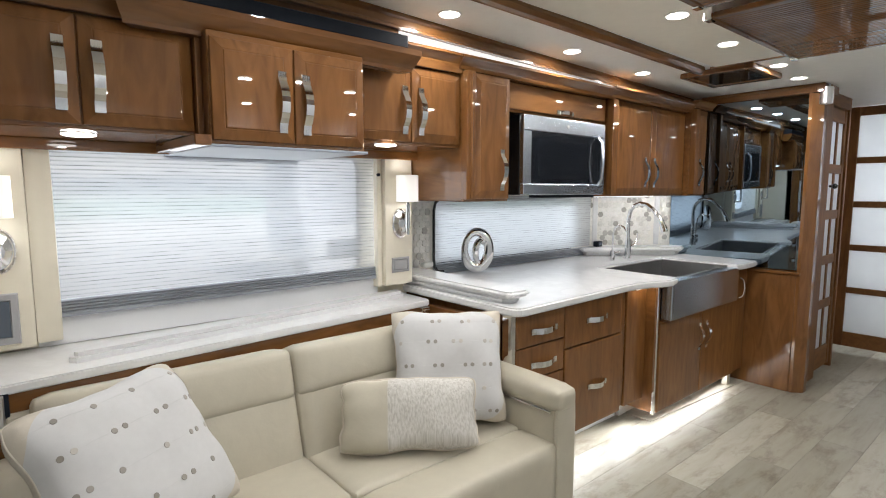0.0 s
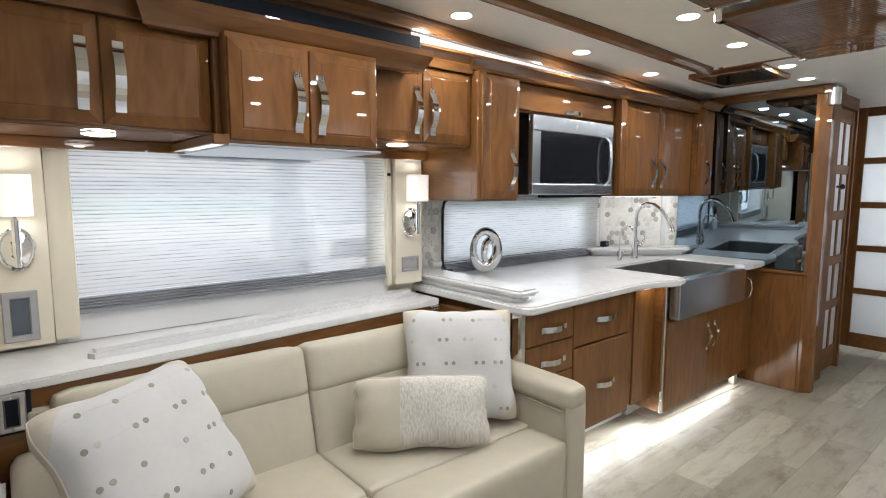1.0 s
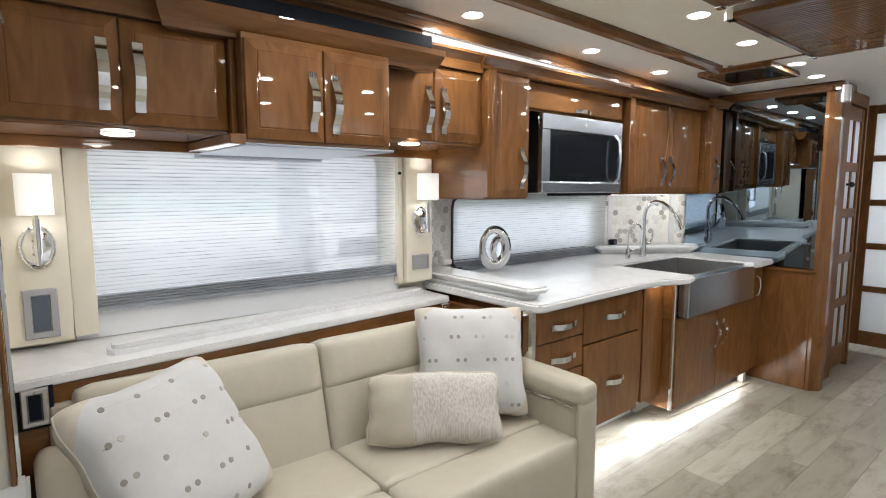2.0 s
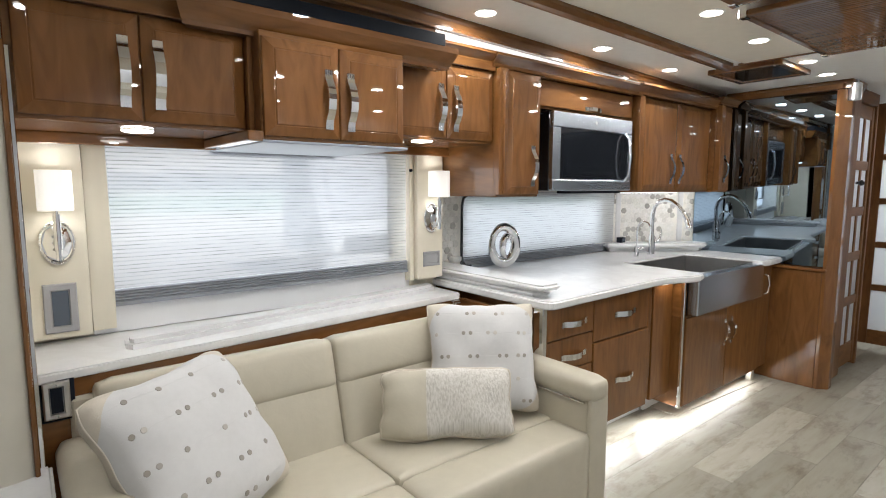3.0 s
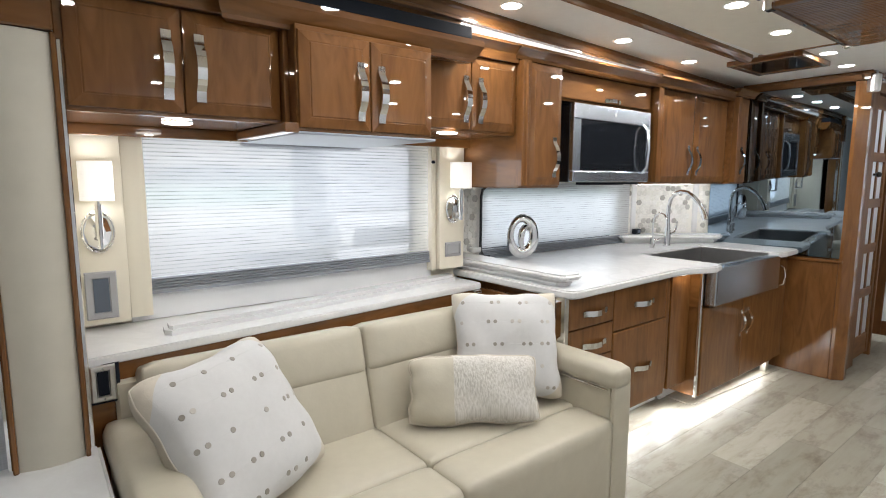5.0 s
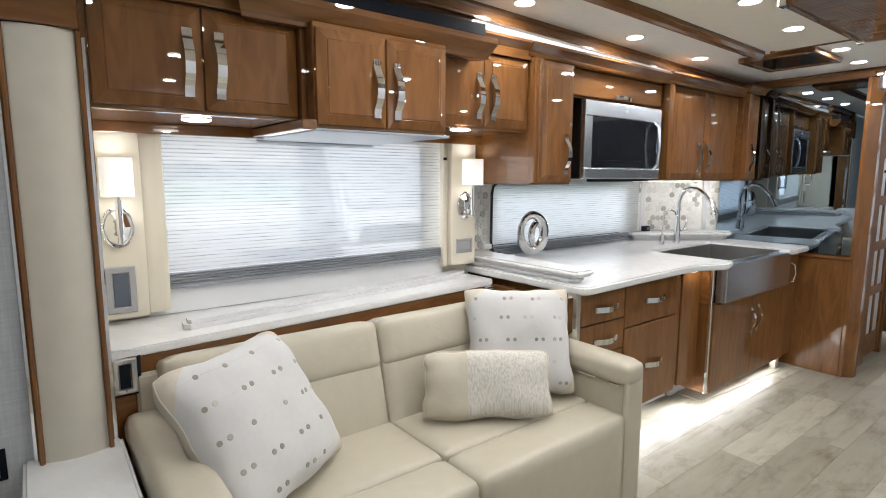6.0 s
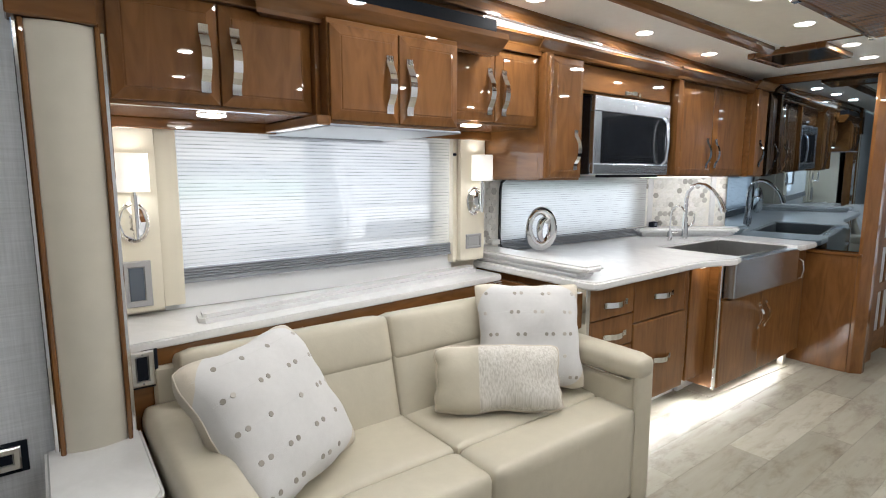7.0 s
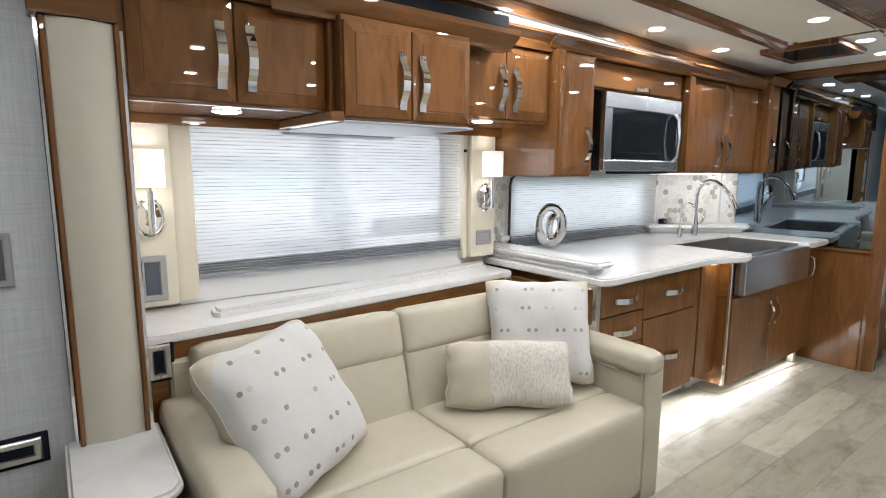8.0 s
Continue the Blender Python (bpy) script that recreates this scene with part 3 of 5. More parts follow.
d1 = lattice_door("door_1", "x", 4.84, 5.26, 1.275, 0.03, 2.05, 2, 5, 0.05, 0.10, "open cherry sliding door with two columns of frosted panes")
kb = bmesh.new()
bmesh.ops.create_uvsphere(kb, u_segments=16, v_segments=10, radius=0.021)
part("knob", join(moved(kb, pose(4.937, 1.246, 1.468)), moved(cyl(0, 0, 0, 0.022, 0.010, 14), pose(4.937, 1.279, 1.468, 90))), BLACK_GLOSS, d1, "dark round knob", True)
lattice_door("door_2", "y", 0.33, 1.43, 5.80, 0.06, 2.145, 1, 5, 0.115, 0.075, "cherry end door with five wide frosted panes")
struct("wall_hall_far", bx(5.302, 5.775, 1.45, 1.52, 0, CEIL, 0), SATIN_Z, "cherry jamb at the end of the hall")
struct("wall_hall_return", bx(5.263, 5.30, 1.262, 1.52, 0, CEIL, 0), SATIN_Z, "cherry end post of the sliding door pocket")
struct("door_frame", bx(5.78, 5.86, 1.433, 1.47, 0, 2.149, 0.003), WOOD_Z, "dark cherry door jamb", "trim")
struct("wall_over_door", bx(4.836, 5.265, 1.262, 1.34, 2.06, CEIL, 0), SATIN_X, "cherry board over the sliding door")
# unseen wall, made glossy black so the microwave glass reflects something dark
struct("wall_end_hall", bx(5.81, 5.86, YB, 0.33, 0, CEIL, 0), BLACK_GLOSS, "unseen wall beside the end door, black for a dark reflection in the microwave")
struct("wall_bath", bx(4.46, 6.9, 2.2, 2.26, 0, CEIL, 0), WHITE_PLASTIC, "white washroom wall", "wall")
# unseen lamps added behind the doors to light their frosted panes
area("sliding_door_backlight", (5.1, 1.75, 2.05), (5.1, 1.6, 0), 0.7, 0.3, 8.0, COOL)
area("end_door_backlight", (6.6, 0.8, 1.4), (5.8, 0.8, 1.2), 1.2, 1.4, 30.0, COOL)


# ---- cabinetry ----
def handle(parent, x, y, z, length=0.2, flat=False, width=0.028, rise=0.028, ribs=True):
    """A bowed chrome pull on a face towards -y; flat: it lies along x."""
    L2, pts = length / 2, []
    for k in range(13):
        s = -1 + k / 6
        out = 0.004 + rise * (max(0.0, 1 - (abs(s) / 0.72) ** 2.2))
        pts.append((x, y - out, z + s * L2) if not flat else (x + s * L2, y - out, z))
    bm = strip(pts, width, 0.0065, (1, 0, 0) if not flat else (0, 0, 1))
    extra = []
    if ribs:
        for e in (-1, 1):
            for k in range(4):
                o = (k - 1.5) * width * 0.23
                a = L2 * 0.78
                c0, c1 = sorted((e * a, e * L2 * 1.0))
                extra.append(bx(x + o - 0.0012, x + o + 0.0012, y - 0.0085, y - 0.004, z + c0, z + c1, 0) if not flat else bx(x + c0, x + c1, y - 0.0085, y - 0.004, z + o - 0.0012, z + o + 0.0012, 0))
    return part("handle", join(bm, *extra), CHROME, parent, "bowed chrome handle")


RAISED = [(0, 0), (0, 0.0045), (0.0006, 0.0066), (0.0018, 0.0082), (0.0036, 0.0092), (0.034, 0.0192), (0.0346, 0.0186), (0.0358, 0.0184), (0.0372, 0.0190), (0.0382, 0.0202), (0.0396, 0.0211), (0.0415, 0.0215), (0.05, 0.0215)]
SLAB = [(0, 0), (0, 0.016), (0.0008, 0.0184), (0.0024, 0.0200), (0.005, 0.0208), (0.009, 0.021)]


def front(name, parent, x0, x1, z0, z1, y, steps=RAISED, mat=None):
    bm = moved(loops_panel(x1 - x0, z1 - z0, steps), pose((x0 + x1) / 2, y + 0.02, (z0 + z1) / 2))
    bmesh.ops.recalc_face_normals(bm, faces=bm.faces[:])
    return part(name, bm, mat or WOOD_Z, parent)


CROWN = [(0.07, 0.0), (0.0, 0.0), (-0.004, 0.008), (-0.004, 0.014), (-0.012, 0.022), (-0.026, 0.034), (-0.034, 0.040), (-0.034, 0.050), (0.07, 0.050)]


def crown(parent, x0, x1, y, z, scale=1.0, m0=0.0, m1=0.0):
    return part("crown", profile_x(x0, x1, [(y + a * scale, z + b * scale) for a, b in CROWN], m0, m1), WOOD_X, parent)


def upper(label, x0, x1, y, z0, z1, doors, back=2.40):
    """A wall cabinet: body, doors with their handles, crown."""
    c = thing("wall_cabinet", ((x0 + x1) / 2, y, z0), label, "cabinet", "upper cabinets")
    part("body", bx(x0, x1, y + 0.022, back, z0 - 0.012, z1 + 0.02, 0.003), WOOD_X, c)
    for dx0, dx1, hx, hz in doors:
        d = front("door", c, dx0, dx1, z0, z1, y)
        if hx is not None:
            handle(d, hx, y, hz)
    return c


left = upper("glossy cherry wall cabinet over the sofa with two raised-panel doors", -0.025, 0.612, 1.88, 1.622, 1.925, [(-0.006, 0.288, 0.243, 1.757), (0.292, 0.590, 0.334, 1.757)])
part("top_rail", bx(-0.025, 0.612, 1.875, 1.90, 1.93, 2.10, 0.002), WOOD_X, left)
part("stile", bx(0.593, 0.612, 1.866, 1.90, 1.60, 1.93, 0.002), WOOD_Z, left)
mid = upper("glossy cherry wall cabinet that stands forward above the window", 0.612, 1.170, 1.79, 1.594, 1.908, [(0.618, 0.888, 0.841, 1.727), (0.892, 1.162, 0.926, 1.725)])
part("underside", bx(0.606, 1.174, 1.79, 2.39, 1.572, 1.581, 0.002), UNDER_SHADED, mid, "white laminate underside with its shade in the colour")
# black strip painted in for the shadow gap behind the underside
part("joint", bx(0.612, 1.174, 2.391, 2.400, 1.559, 1.581, 0.001), BLACK, mid, "black strip for the shadow gap at the window")
part("side_rail", bx(0.560, 0.611, 1.79, 2.395, 1.575, 1.608, 0.003), WOOD_Y, mid)
right = upper("glossy cherry wall cabinet beside the kitchen with two doors", 1.172, 1.775, 1.93, 1.645, 1.965, [(1.205, 1.488, 1.446, 1.775), (1.492, 1.772, 1.532, 1.775)])
part("top_rail", bx(1.172, 1.775, 1.925, 1.95, 1.968, 2.05, 0.002), WOOD_X, right)
crown(right, 1.40, 1.775, 1.928, 1.994, 1.1)
part("valance", bx(-0.025, 0.605, 2.28, 2.30, 1.572, 1.610, 0.002), WOOD_X, left)
part("valance", bx(1.175, 1.79, 2.28, 2.30, 1.590, 1.632, 0.002), WOOD_X, right)

# fascia with the black sound bar above the middle cabinet
fas = thing("fascia", (0.9, 1.82, 1.91), "cherry cornice that carries a long black sound bar", "cornice")
cor = [(1.90, 1.912), (1.845, 1.912), (1.842, 1.925), (1.830, 1.937), (1.812, 1.962), (1.806, 1.972), (1.806, 1.994), (1.90, 1.994)]
part("cornice", profile_x(0.43, 1.395, cor, 0.6, 0.5), WOOD_X, fas)
part("sound_bar", bx(0.50, 1.386, 1.818, 1.90, 1.996, 2.046, 0.004), BLACK, fas, "matt black sound bar")
part("backing", bx(-0.025, 1.40, 1.902, 1.925, 1.93, 2.10, 0.002), WOOD_X, fas)

tall = upper("tall narrow glossy cherry cabinet with one door", 1.790, 2.092, 1.91, 1.395, 1.985, [(1.838, 2.088, 2.022, 1.536)], back=2.35)
part("pilaster", bx(1.778, 1.834, 1.898, 1.94, 1.392, 1.985, 0.004, 2), WOOD_Z, tall)
part("pilaster_bead", tube([(1.806, 1.897, 1.40), (1.806, 1.897, 1.97)], 0.009, 10), WOOD_Z, tall, smooth=True)
part("side", bx(1.782, 1.789, 1.94, 2.32, 1.392, 1.985, 0.001), WOOD_Y, tall)
crown(tall, 1.775, 2.094, 1.918, 1.988, 1.15, 0.3, 0.3)
over = upper("glossy cherry flap cabinet above the microwave", 2.094, 3.058, 1.99, 1.860, 1.992, [])
d = front("door", over, 2.110, 3.030, 1.858, 1.992, 1.99, SLAB, WOOD_X)
handle(d, 2.62, 1.99, 1.874, 0.15, True, 0.02, 0.02)
crown(over, 2.094, 3.06, 1.944, 1.994, 1.2)
c2 = upper("glossy cherry wall cabinet over the sink with two doors", 3.062, 4.075, 1.97, 1.410, 1.998, [(3.112, 3.578, 3.485, 1.557), (3.582, 4.062, 3.604, 1.557)])
part("pilaster", bx(3.050, 3.108, 1.945, 1.99, 1.408, 2.0, 0.004, 2), WOOD_Z, c2)
crown(c2, 3.06, 4.06, 1.938, 2.002, 1.25, 0.5)
c3 = upper("narrow glossy cherry cabinet beside the mirror", 4.062, 4.308, 1.92, 1.410, 2.03, [(4.118, 4.306, 4.178, 1.570)])
part("pilaster", bx(4.060, 4.115, 1.90, 1.94, 1.408, 2.03, 0.004, 2), WOOD_Z, c3)
crown(c3, 4.055, 4.305, 1.898, 2.033, 1.0, 0.5)

# microwave
mw = thing("microwave", (2.61, 2.0, 1.41), "stainless steel over-counter microwave with dark glass door", "microwave")
part("casing", bx(2.236, 2.985, 1.985, 2.40, 1.412, 1.838, 0.003), BLACK_GLOSS, mw, "black casing")
part("door_frame", join(bx(2.236, 2.985, 1.955, 1.984, 1.752, 1.836, 0.006, 2), bx(2.236, 2.985, 1.955, 1.984, 1.412, 1.474, 0.006, 2), bx(2.236, 2.300, 1.957, 1.984, 1.474, 1.752, 0.001), bx(2.948, 2.985, 1.957, 1.984, 1.474, 1.752, 0.001)), STEEL, mw, "brushed steel frame")
part("glass", bx(2.301, 2.947, 1.959, 1.982, 1.475, 1.751, 0.002), STEEL_DARK, mw, "dark glass")
part("handle", tube([(2.905, 1.953, 1.47), (2.905, 1.925, 1.50), (2.905, 1.915, 1.61), (2.905, 1.925, 1.72), (2.905, 1.953, 1.75)], 0.011, 12), STEEL, mw, "bowed steel handle", True)
part("badge", moved(cyl(0, 0, -0.002, 0.002, 0.011, 16), pose(2.61, 1.954, 1.795, 90)), CHROME, mw)
part("window", bx(2.36, 2.80, 1.9565, 1.9588, 1.515, 1.715, 0.001), STEEL_DARK, mw, "inner window")
part("vent", bx(2.45, 2.95, 2.0, 2.10, 1.395, 1.411, 0.002), BLACK, mw)


# ---- base cabinets, counter, sink ----
def drawer(parent, x0, x1, z0, z1, y, hz, hl=0.19):
    d = front("drawer", parent, x0, x1, z0, z1, y, SLAB, WOOD_Z)
    handle(d, (x0 + x1) / 2 + 0.02, y, hz, hl, True, 0.028, 0.026)


base = thing("drawer_cabinet", (2.3, 1.7, 0.2), "glossy cherry drawer unit with six drawers", "cabinet")
part("body", bx(1.842, 2.775, 1.675, 2.56, 0.190, 0.884, 0.003), WOOD_Z, base)
part("end_post", bx(1.815, 1.845, 1.64, 1.70, 0.2, 0.884, 0.004), CHROME, base, "polished metal corner strip")
for z0, z1 in ((0.712, 0.868), (0.550, 0.706), (0.388, 0.544), (0.186, 0.382)):
    drawer(base, 1.856, 2.212, z0, z1, 1.65, (z0 + z1) / 2 - 0.012)
drawer(base, 2.218, 2.722, 0.648, 0.872, 1.65, 0.765)
drawer(base, 2.218, 2.735, 0.186, 0.640, 1.645, 0.405, 0.17)
part("corner_stile", rbox(2.73, 2.80, 1.66, 1.80, 0.195, 0.884, 0.02, 4), WOOD_Z, base, smooth=True)
part("toe_board", bx(1.82, 3.04, 1.86, 1.88, 0.0, 0.189, 0), TOE_WHITE, base, "white toe board")
part("filler", bx(2.795, 3.006, 1.655, 1.675, 0.192, 0.884, 0.002), WOOD_Z, base)

sinkc = thing("sink_cabinet", (3.6, 1.65, 0.1), "glossy cherry sink cabinet with two slab doors", "cabinet")
part("body", bx(3.025, 4.28, 1.602, 2.30, 0.105, 0.665, 0.003), WOOD_Z, sinkc)
part("metal_strip", bx(3.008, 3.024, 1.584, 1.602, 0.105, 0.884, 0.003), CHROME, sinkc, "polished metal corner strip")
for x0, x1, hx in ((3.04, 3.585, 3.552), (3.59, 4.135, 3.655)):
    d = front("door", sinkc, x0, x1, 0.11, 0.655, 1.58, SLAB)
    handle(d, hx, 1.58, 0.49, 0.18)
part("side_panel", bx(3.012, 3.073, 1.604, 1.75, 0.664, 0.884, 0.002), WOOD_Y, sinkc)
part("end_stile", bx(4.142, 4.345, 1.60, 1.66, 0.10, 0.884, 0.004), WOOD_Z, sinkc)
part("towel_ring", tube([(4.22, 1.598, 0.80), (4.22, 1.575, 0.79), (4.22, 1.565, 0.73), (4.22, 1.575, 0.67), (4.22, 1.598, 0.66)], 0.007, 8), CHROME, sinkc, "bowed chrome pull", True)
part("toe_board", bx(3.06, 4.28, 1.84, 1.86, 0.0, 0.104, 0), TOE_WHITE, sinkc, "white toe board")
part("foot", bx(4.15, 4.20, 1.62, 1.66, 0.0, 0.10, 0.002), IVORY, sinkc)

CT = 0.925
# counter outline: straight front, then a curve out to the sink; the sink's notch is open to the front
edge = [(1.775, 2.575), (1.775, 1.632), (1.779, 1.608), (1.791, 1.588), (1.810, 1.575), (1.835, 1.571), (2.70, 1.598), (2.82, 1.590), (2.92, 1.560), (2.99, 1.530), (3.06, 1.520), (3.135, 1.535), (3.155, 1.58), (3.155, 2.085), (3.99, 2.085), (3.99, 1.535), (4.10, 1.52), (4.33, 1.53), (4.352, 1.56), (4.352, 2.14), (3.85, 2.575)]
ct = thing("countertop", (2.6, 2.0, 0.885), "white veined quartz countertop with a curved front edge", "countertop")
part("slab", extrude_poly(edge, 0.886, CT, 0.008, 3), QUARTZ, ct)
led = thing("counter_ledge", (1.88, 2.1, CT), "stepped white quartz ledge at the end of the counter", "ledge")
part("lower_step", extrude_poly([(1.812, 1.70), (1.84, 1.672), (1.90, 1.672), (1.925, 1.70), (1.965, 2.56), (1.80, 2.56)], CT + 0.001, CT + 0.030, 0.010, 3), QUARTZ, led)
part("upper_slab", extrude_poly([(1.795, 1.66), (1.815, 1.635), (1.925, 1.635), (1.945, 1.66), (1.985, 2.56), (1.79, 2.56)], CT + 0.0305, CT + 0.062, 0.012, 3), QUARTZ, led)

snk = thing("sink", (3.57, 1.8, 0.68), "stainless steel apron-front sink", "sink")
part("apron", bx(3.075, 4.025, 1.535, 1.600, 0.672, 0.905, 0.006, 2), STEEL, snk, "brushed steel apron")
part("bowl", join(bx(3.156, 3.168, 1.601, 2.084, 0.70, 0.915, 0.002), bx(3.977, 3.989, 1.601, 2.084, 0.70, 0.915, 0.002), bx(3.168, 3.977, 2.072, 2.084, 0.70, 0.915, 0.002), bx(3.168, 3.977, 1.601, 1.613, 0.70, 0.909, 0.002), bx(3.168, 3.977, 1.613, 2.072, 0.69, 0.702, 0.001)), BOWL_STEEL, snk)
part("drain", cyl(3.57, 1.85, 0.703, 0.708, 0.045, 24, b=0.002), CHROME, snk)


# ---- sofa ----
sofa = thing("sofa", (0.9, 1.7, 0.0), "cream leather two-seat sofa with rounded arms", "sofa")
part("base", bx(0.05, 1.72, 1.36, 2.02, 0.03, 0.33, 0.01), LEATHER, sofa)
for x0, x1 in ((0.115, 0.905), (0.910, 1.700)):
    part("seat_cushion", rbox(x0, x1, 1.477, 1.86, 0.27, 0.462, 0.020, 10, (0, 0, 0.012)), LEATHER, sofa, smooth=True)
    part("seat_front", rbox(x0, x1, 1.275, 1.482, 0.06, 0.461, 0.030, 10, (0, 0.006, 0.005)), LEATHER, sofa, smooth=True)
for x0, x1 in ((0.120, 0.8965), (0.8975, 1.690)):
    m = Matrix.Translation((0, 1.80, 0.44)) @ Matrix.Rotation(radians(-15), 4, "X") @ Matrix.Translation((0, -1.80, -0.44))
    part("back_cushion", moved(rbox(x0, x1, 1.80, 1.96, 0.40, 0.726, 0.03, 10, (0, 0.016, 0)), m), LEATHER, sofa, smooth=True)
    part("head_cushion", moved(rbox(x0, x1, 1.790, 1.955, 0.674, 0.872, 0.036, 10, (0, 0.012, 0)), m), LEATHER, sofa, smooth=True)
for x0, x1 in ((0.022, 0.165), (1.688, 1.806)):
    part("arm", rbox(x0 + 0.004, x1 - 0.004, 1.30, 2.02, 0.05, 0.60, 0.02, 6), LEATHER, sofa, smooth=True)
    part("arm_pad", rbox(x0 - 0.008, x1 + 0.006, 1.270, 2.02, 0.572, 0.672, 0.038, 10, (0, 0, 0.006)), LEATHER, sofa, smooth=True)
part("arm_front", rbox(1.692, 1.808, 1.278, 1.302, 0.02, 0.600, 0.010, 6), LEATHER, sofa, smooth=True)
part("chrome_strip", bx(1.682, 1.690, 1.31, 1.70, 0.572, 0.579, 0.001), CHROME, sofa, "thin chrome strip under the arm pad")
part("back_panel", bx(0.06, 1.74, 1.99, 2.06, 0.05, 0.79, 0.01), LEATHER, sofa)

# ---- lamps ----
DL = None
# (0.95, 1.40), (-0.50, 1.10) and (3.05, 0.10) are added only to brighten
for i, (x, y) in enumerate([(1.555, 1.765), (2.42, 1.80), (3.18, 1.838), (2.26, 1.165), (2.86, 1.213), (3.58, 1.225), (4.07, 1.269), (0.95, 1.40), (1.55, 1.14), (0.75, 1.10), (-0.50, 1.10), (3.05, 0.10), (5.2, 0.6), (-0.15, 0.08), (0.59, 0.08), (1.35, 0.09), (2.10, 0.09), (3.85, 0.28), (0.74, -0.86), (1.71, -0.86), (2.70, -0.86), (3.70, -0.86)]):
    z = CEIL - (0.006 if y < 1.47 and x < 3.33 else 0.0)
    if DL is None:
        DL = thing("downlight", (x, y, z), "small round recessed ceiling light, lit", "ceiling light", "recessed ceiling lights")
        part("bezel", join(cyl(x, y, z - 0.003, z, 0.049, 32, 0.052)), WHITE_PLASTIC, DL)
        part("lens", cyl(x, y, z - 0.0045, z - 0.0032, 0.041, 28), LAMP_FACE, DL, "glowing lens")
    else:
        copy_thing(DL, pose(x, y, z))
    area("downlight_beam", (x, y, z - 0.012), (x, y, 0), 0.08, 0.08, DOWNLIGHT_W, WARM, "DISK")

PK = None
for x, y, z in ((0.295, 2.035, 1.6095), (1.375, 1.97, 1.632)):
    if PK is None:
        PK = thing("puck_light", (x, y, z), "round under-cabinet puck light, lit", "puck light", "puck lights under the cabinets")
        part("ring", cyl(x, y, z - 0.003, z, 0.047, 32, 0.049, 0.001), CHROME, PK)
        dome = bmesh.new()
        bmesh.ops.create_uvsphere(dome, u_segments=28, v_segments=12, radius=1.0)
        part("lens", moved(dome, Matrix.Translation((x, y, z - 0.004)) @ Matrix.Diagonal((0.046, 0.046, 0.0065, 1))), LAMP_FACE, PK, "glowing domed lens", True)
    else:
        copy_thing(PK, pose(x, y, z))
    area("puck_beam", (x, y, z - 0.0115), (x, y + 0.05, 0), 0.03, 0.03, PUCK_W, WARM, "DISK")

# cove board between the crowns and the ceiling trim, its LED light put in as glow; toe tapes under the base cabinets
cove = thing("cove_light", (2.9, 2.0, 2.06), "white cove board above the cabinets, glowing in place of LED light on it", "LED tape")
part("cove_board", swept([(1.392, 1.935), (4.30, 2.128)], [(0, 2.050), (0.012, 2.050), (0.012, 2.104), (0, 2.104)]), COVE_BOARD_LIT, cove, "white cove board, its LED light put in as glow")
toe = thing("toe_light", (2.4, 1.80, 0.18), "white LED tape under the base cabinets", "LED tape", "toe lights")
part("tape", bx(1.86, 2.72, 1.765, 1.78, 0.184, 0.189, 0.001), LED_TAPE, toe)
area("toe_beam", (2.33, 1.745, 0.170), (2.33, 1.56, 0), 0.96, 0.14, TOE_W * 1.3, (0.96, 0.98, 1.0))
area("toe_beam", (2.90, 1.70, 0.100), (2.90, 1.62, 0), 0.22, 0.08, TOE_W * 0.34, (0.96, 0.98, 1.0))
toe2 = thing("toe_light", (3.6, 1.75, 0.095), "white LED tape under the base cabinets", "LED tape", "toe lights")
part("tape", bx(3.06, 4.12, 1.655, 1.67, 0.097, 0.104, 0.001), LED_TAPE, toe2)
area("toe_beam", (3.6, 1.65, 0.084), (3.6, 1.40, 0), 1.14, 0.05, TOE_W * 0.62, (0.96, 0.98, 1.0))

ul = thing("undercabinet_light", (3.8, 2.3, 1.39), "white LED tape under the sink wall cabinet", "LED tape")
part("tape", bx(3.25, 4.25, 2.30, 2.315, 1.390, 1.3975, 0.001), LED_TAPE, ul)
area("undercabinet_beam", (3.85, 2.25, 1.385), (3.90, 2.40, 1.0), 0.95, 0.03, 2.2, WARM)

cl = thing("counter_light", (2.87, 1.62, 0.88), "short LED tape under the curved counter edge", "LED tape")
part("tape", bx(2.82, 2.99, 1.612, 1.622, 0.8785, 0.8855, 0.001), LED_TAPE, cl)
area("counter_beam", (2.905, 1.617, 0.876), (2.905, 1.66, 0.5), 0.16, 0.012, 0.28, (1.0, 0.86, 0.66))


# ---- window sill and the wood behind the sofa ----
sill = thing("window_sill", (0.9, 2.2, 0.85), "white quartz window sill with a raised rounded lip", "window sill")
part("slab", extrude_poly([(-0.028, 1.985), (1.755, 2.155), (1.772, 2.175), (1.772, 2.405), (-0.028, 2.405)], 0.850, 0.880, 0.005, 2), QUARTZ, sill)
part("lip", extrude_poly([(0.262, 2.198), (0.240, 2.186), (0.234, 2.126), (0.252, 2.100), (1.50, 2.262), (1.70, 2.300), (1.716, 2.330), (1.712, 2.385)], 0.862, 0.912, 0.014, 6), QUARTZ, sill)
part("apron_board", bx(0.172, 1.60, 2.390, 2.409, 0.8815, 0.983, 0.002), BOARD_WHITE, sill, "white board under the shade")
fb = thing("back_board", (0.9, 2.1, 0.4), "cherry board behind the sofa", "panel", kind="structure")
part("board", extrude_poly([(-0.028, 2.000), (1.765, 2.170), (1.765, 2.20), (-0.028, 2.03)], 0.05, 0.8495), WOOD_X, fb)
part("end_board", bx(1.768, 1.81, 1.70, 2.40, 0.20, 0.849, 0.002), WOOD_Y, fb)

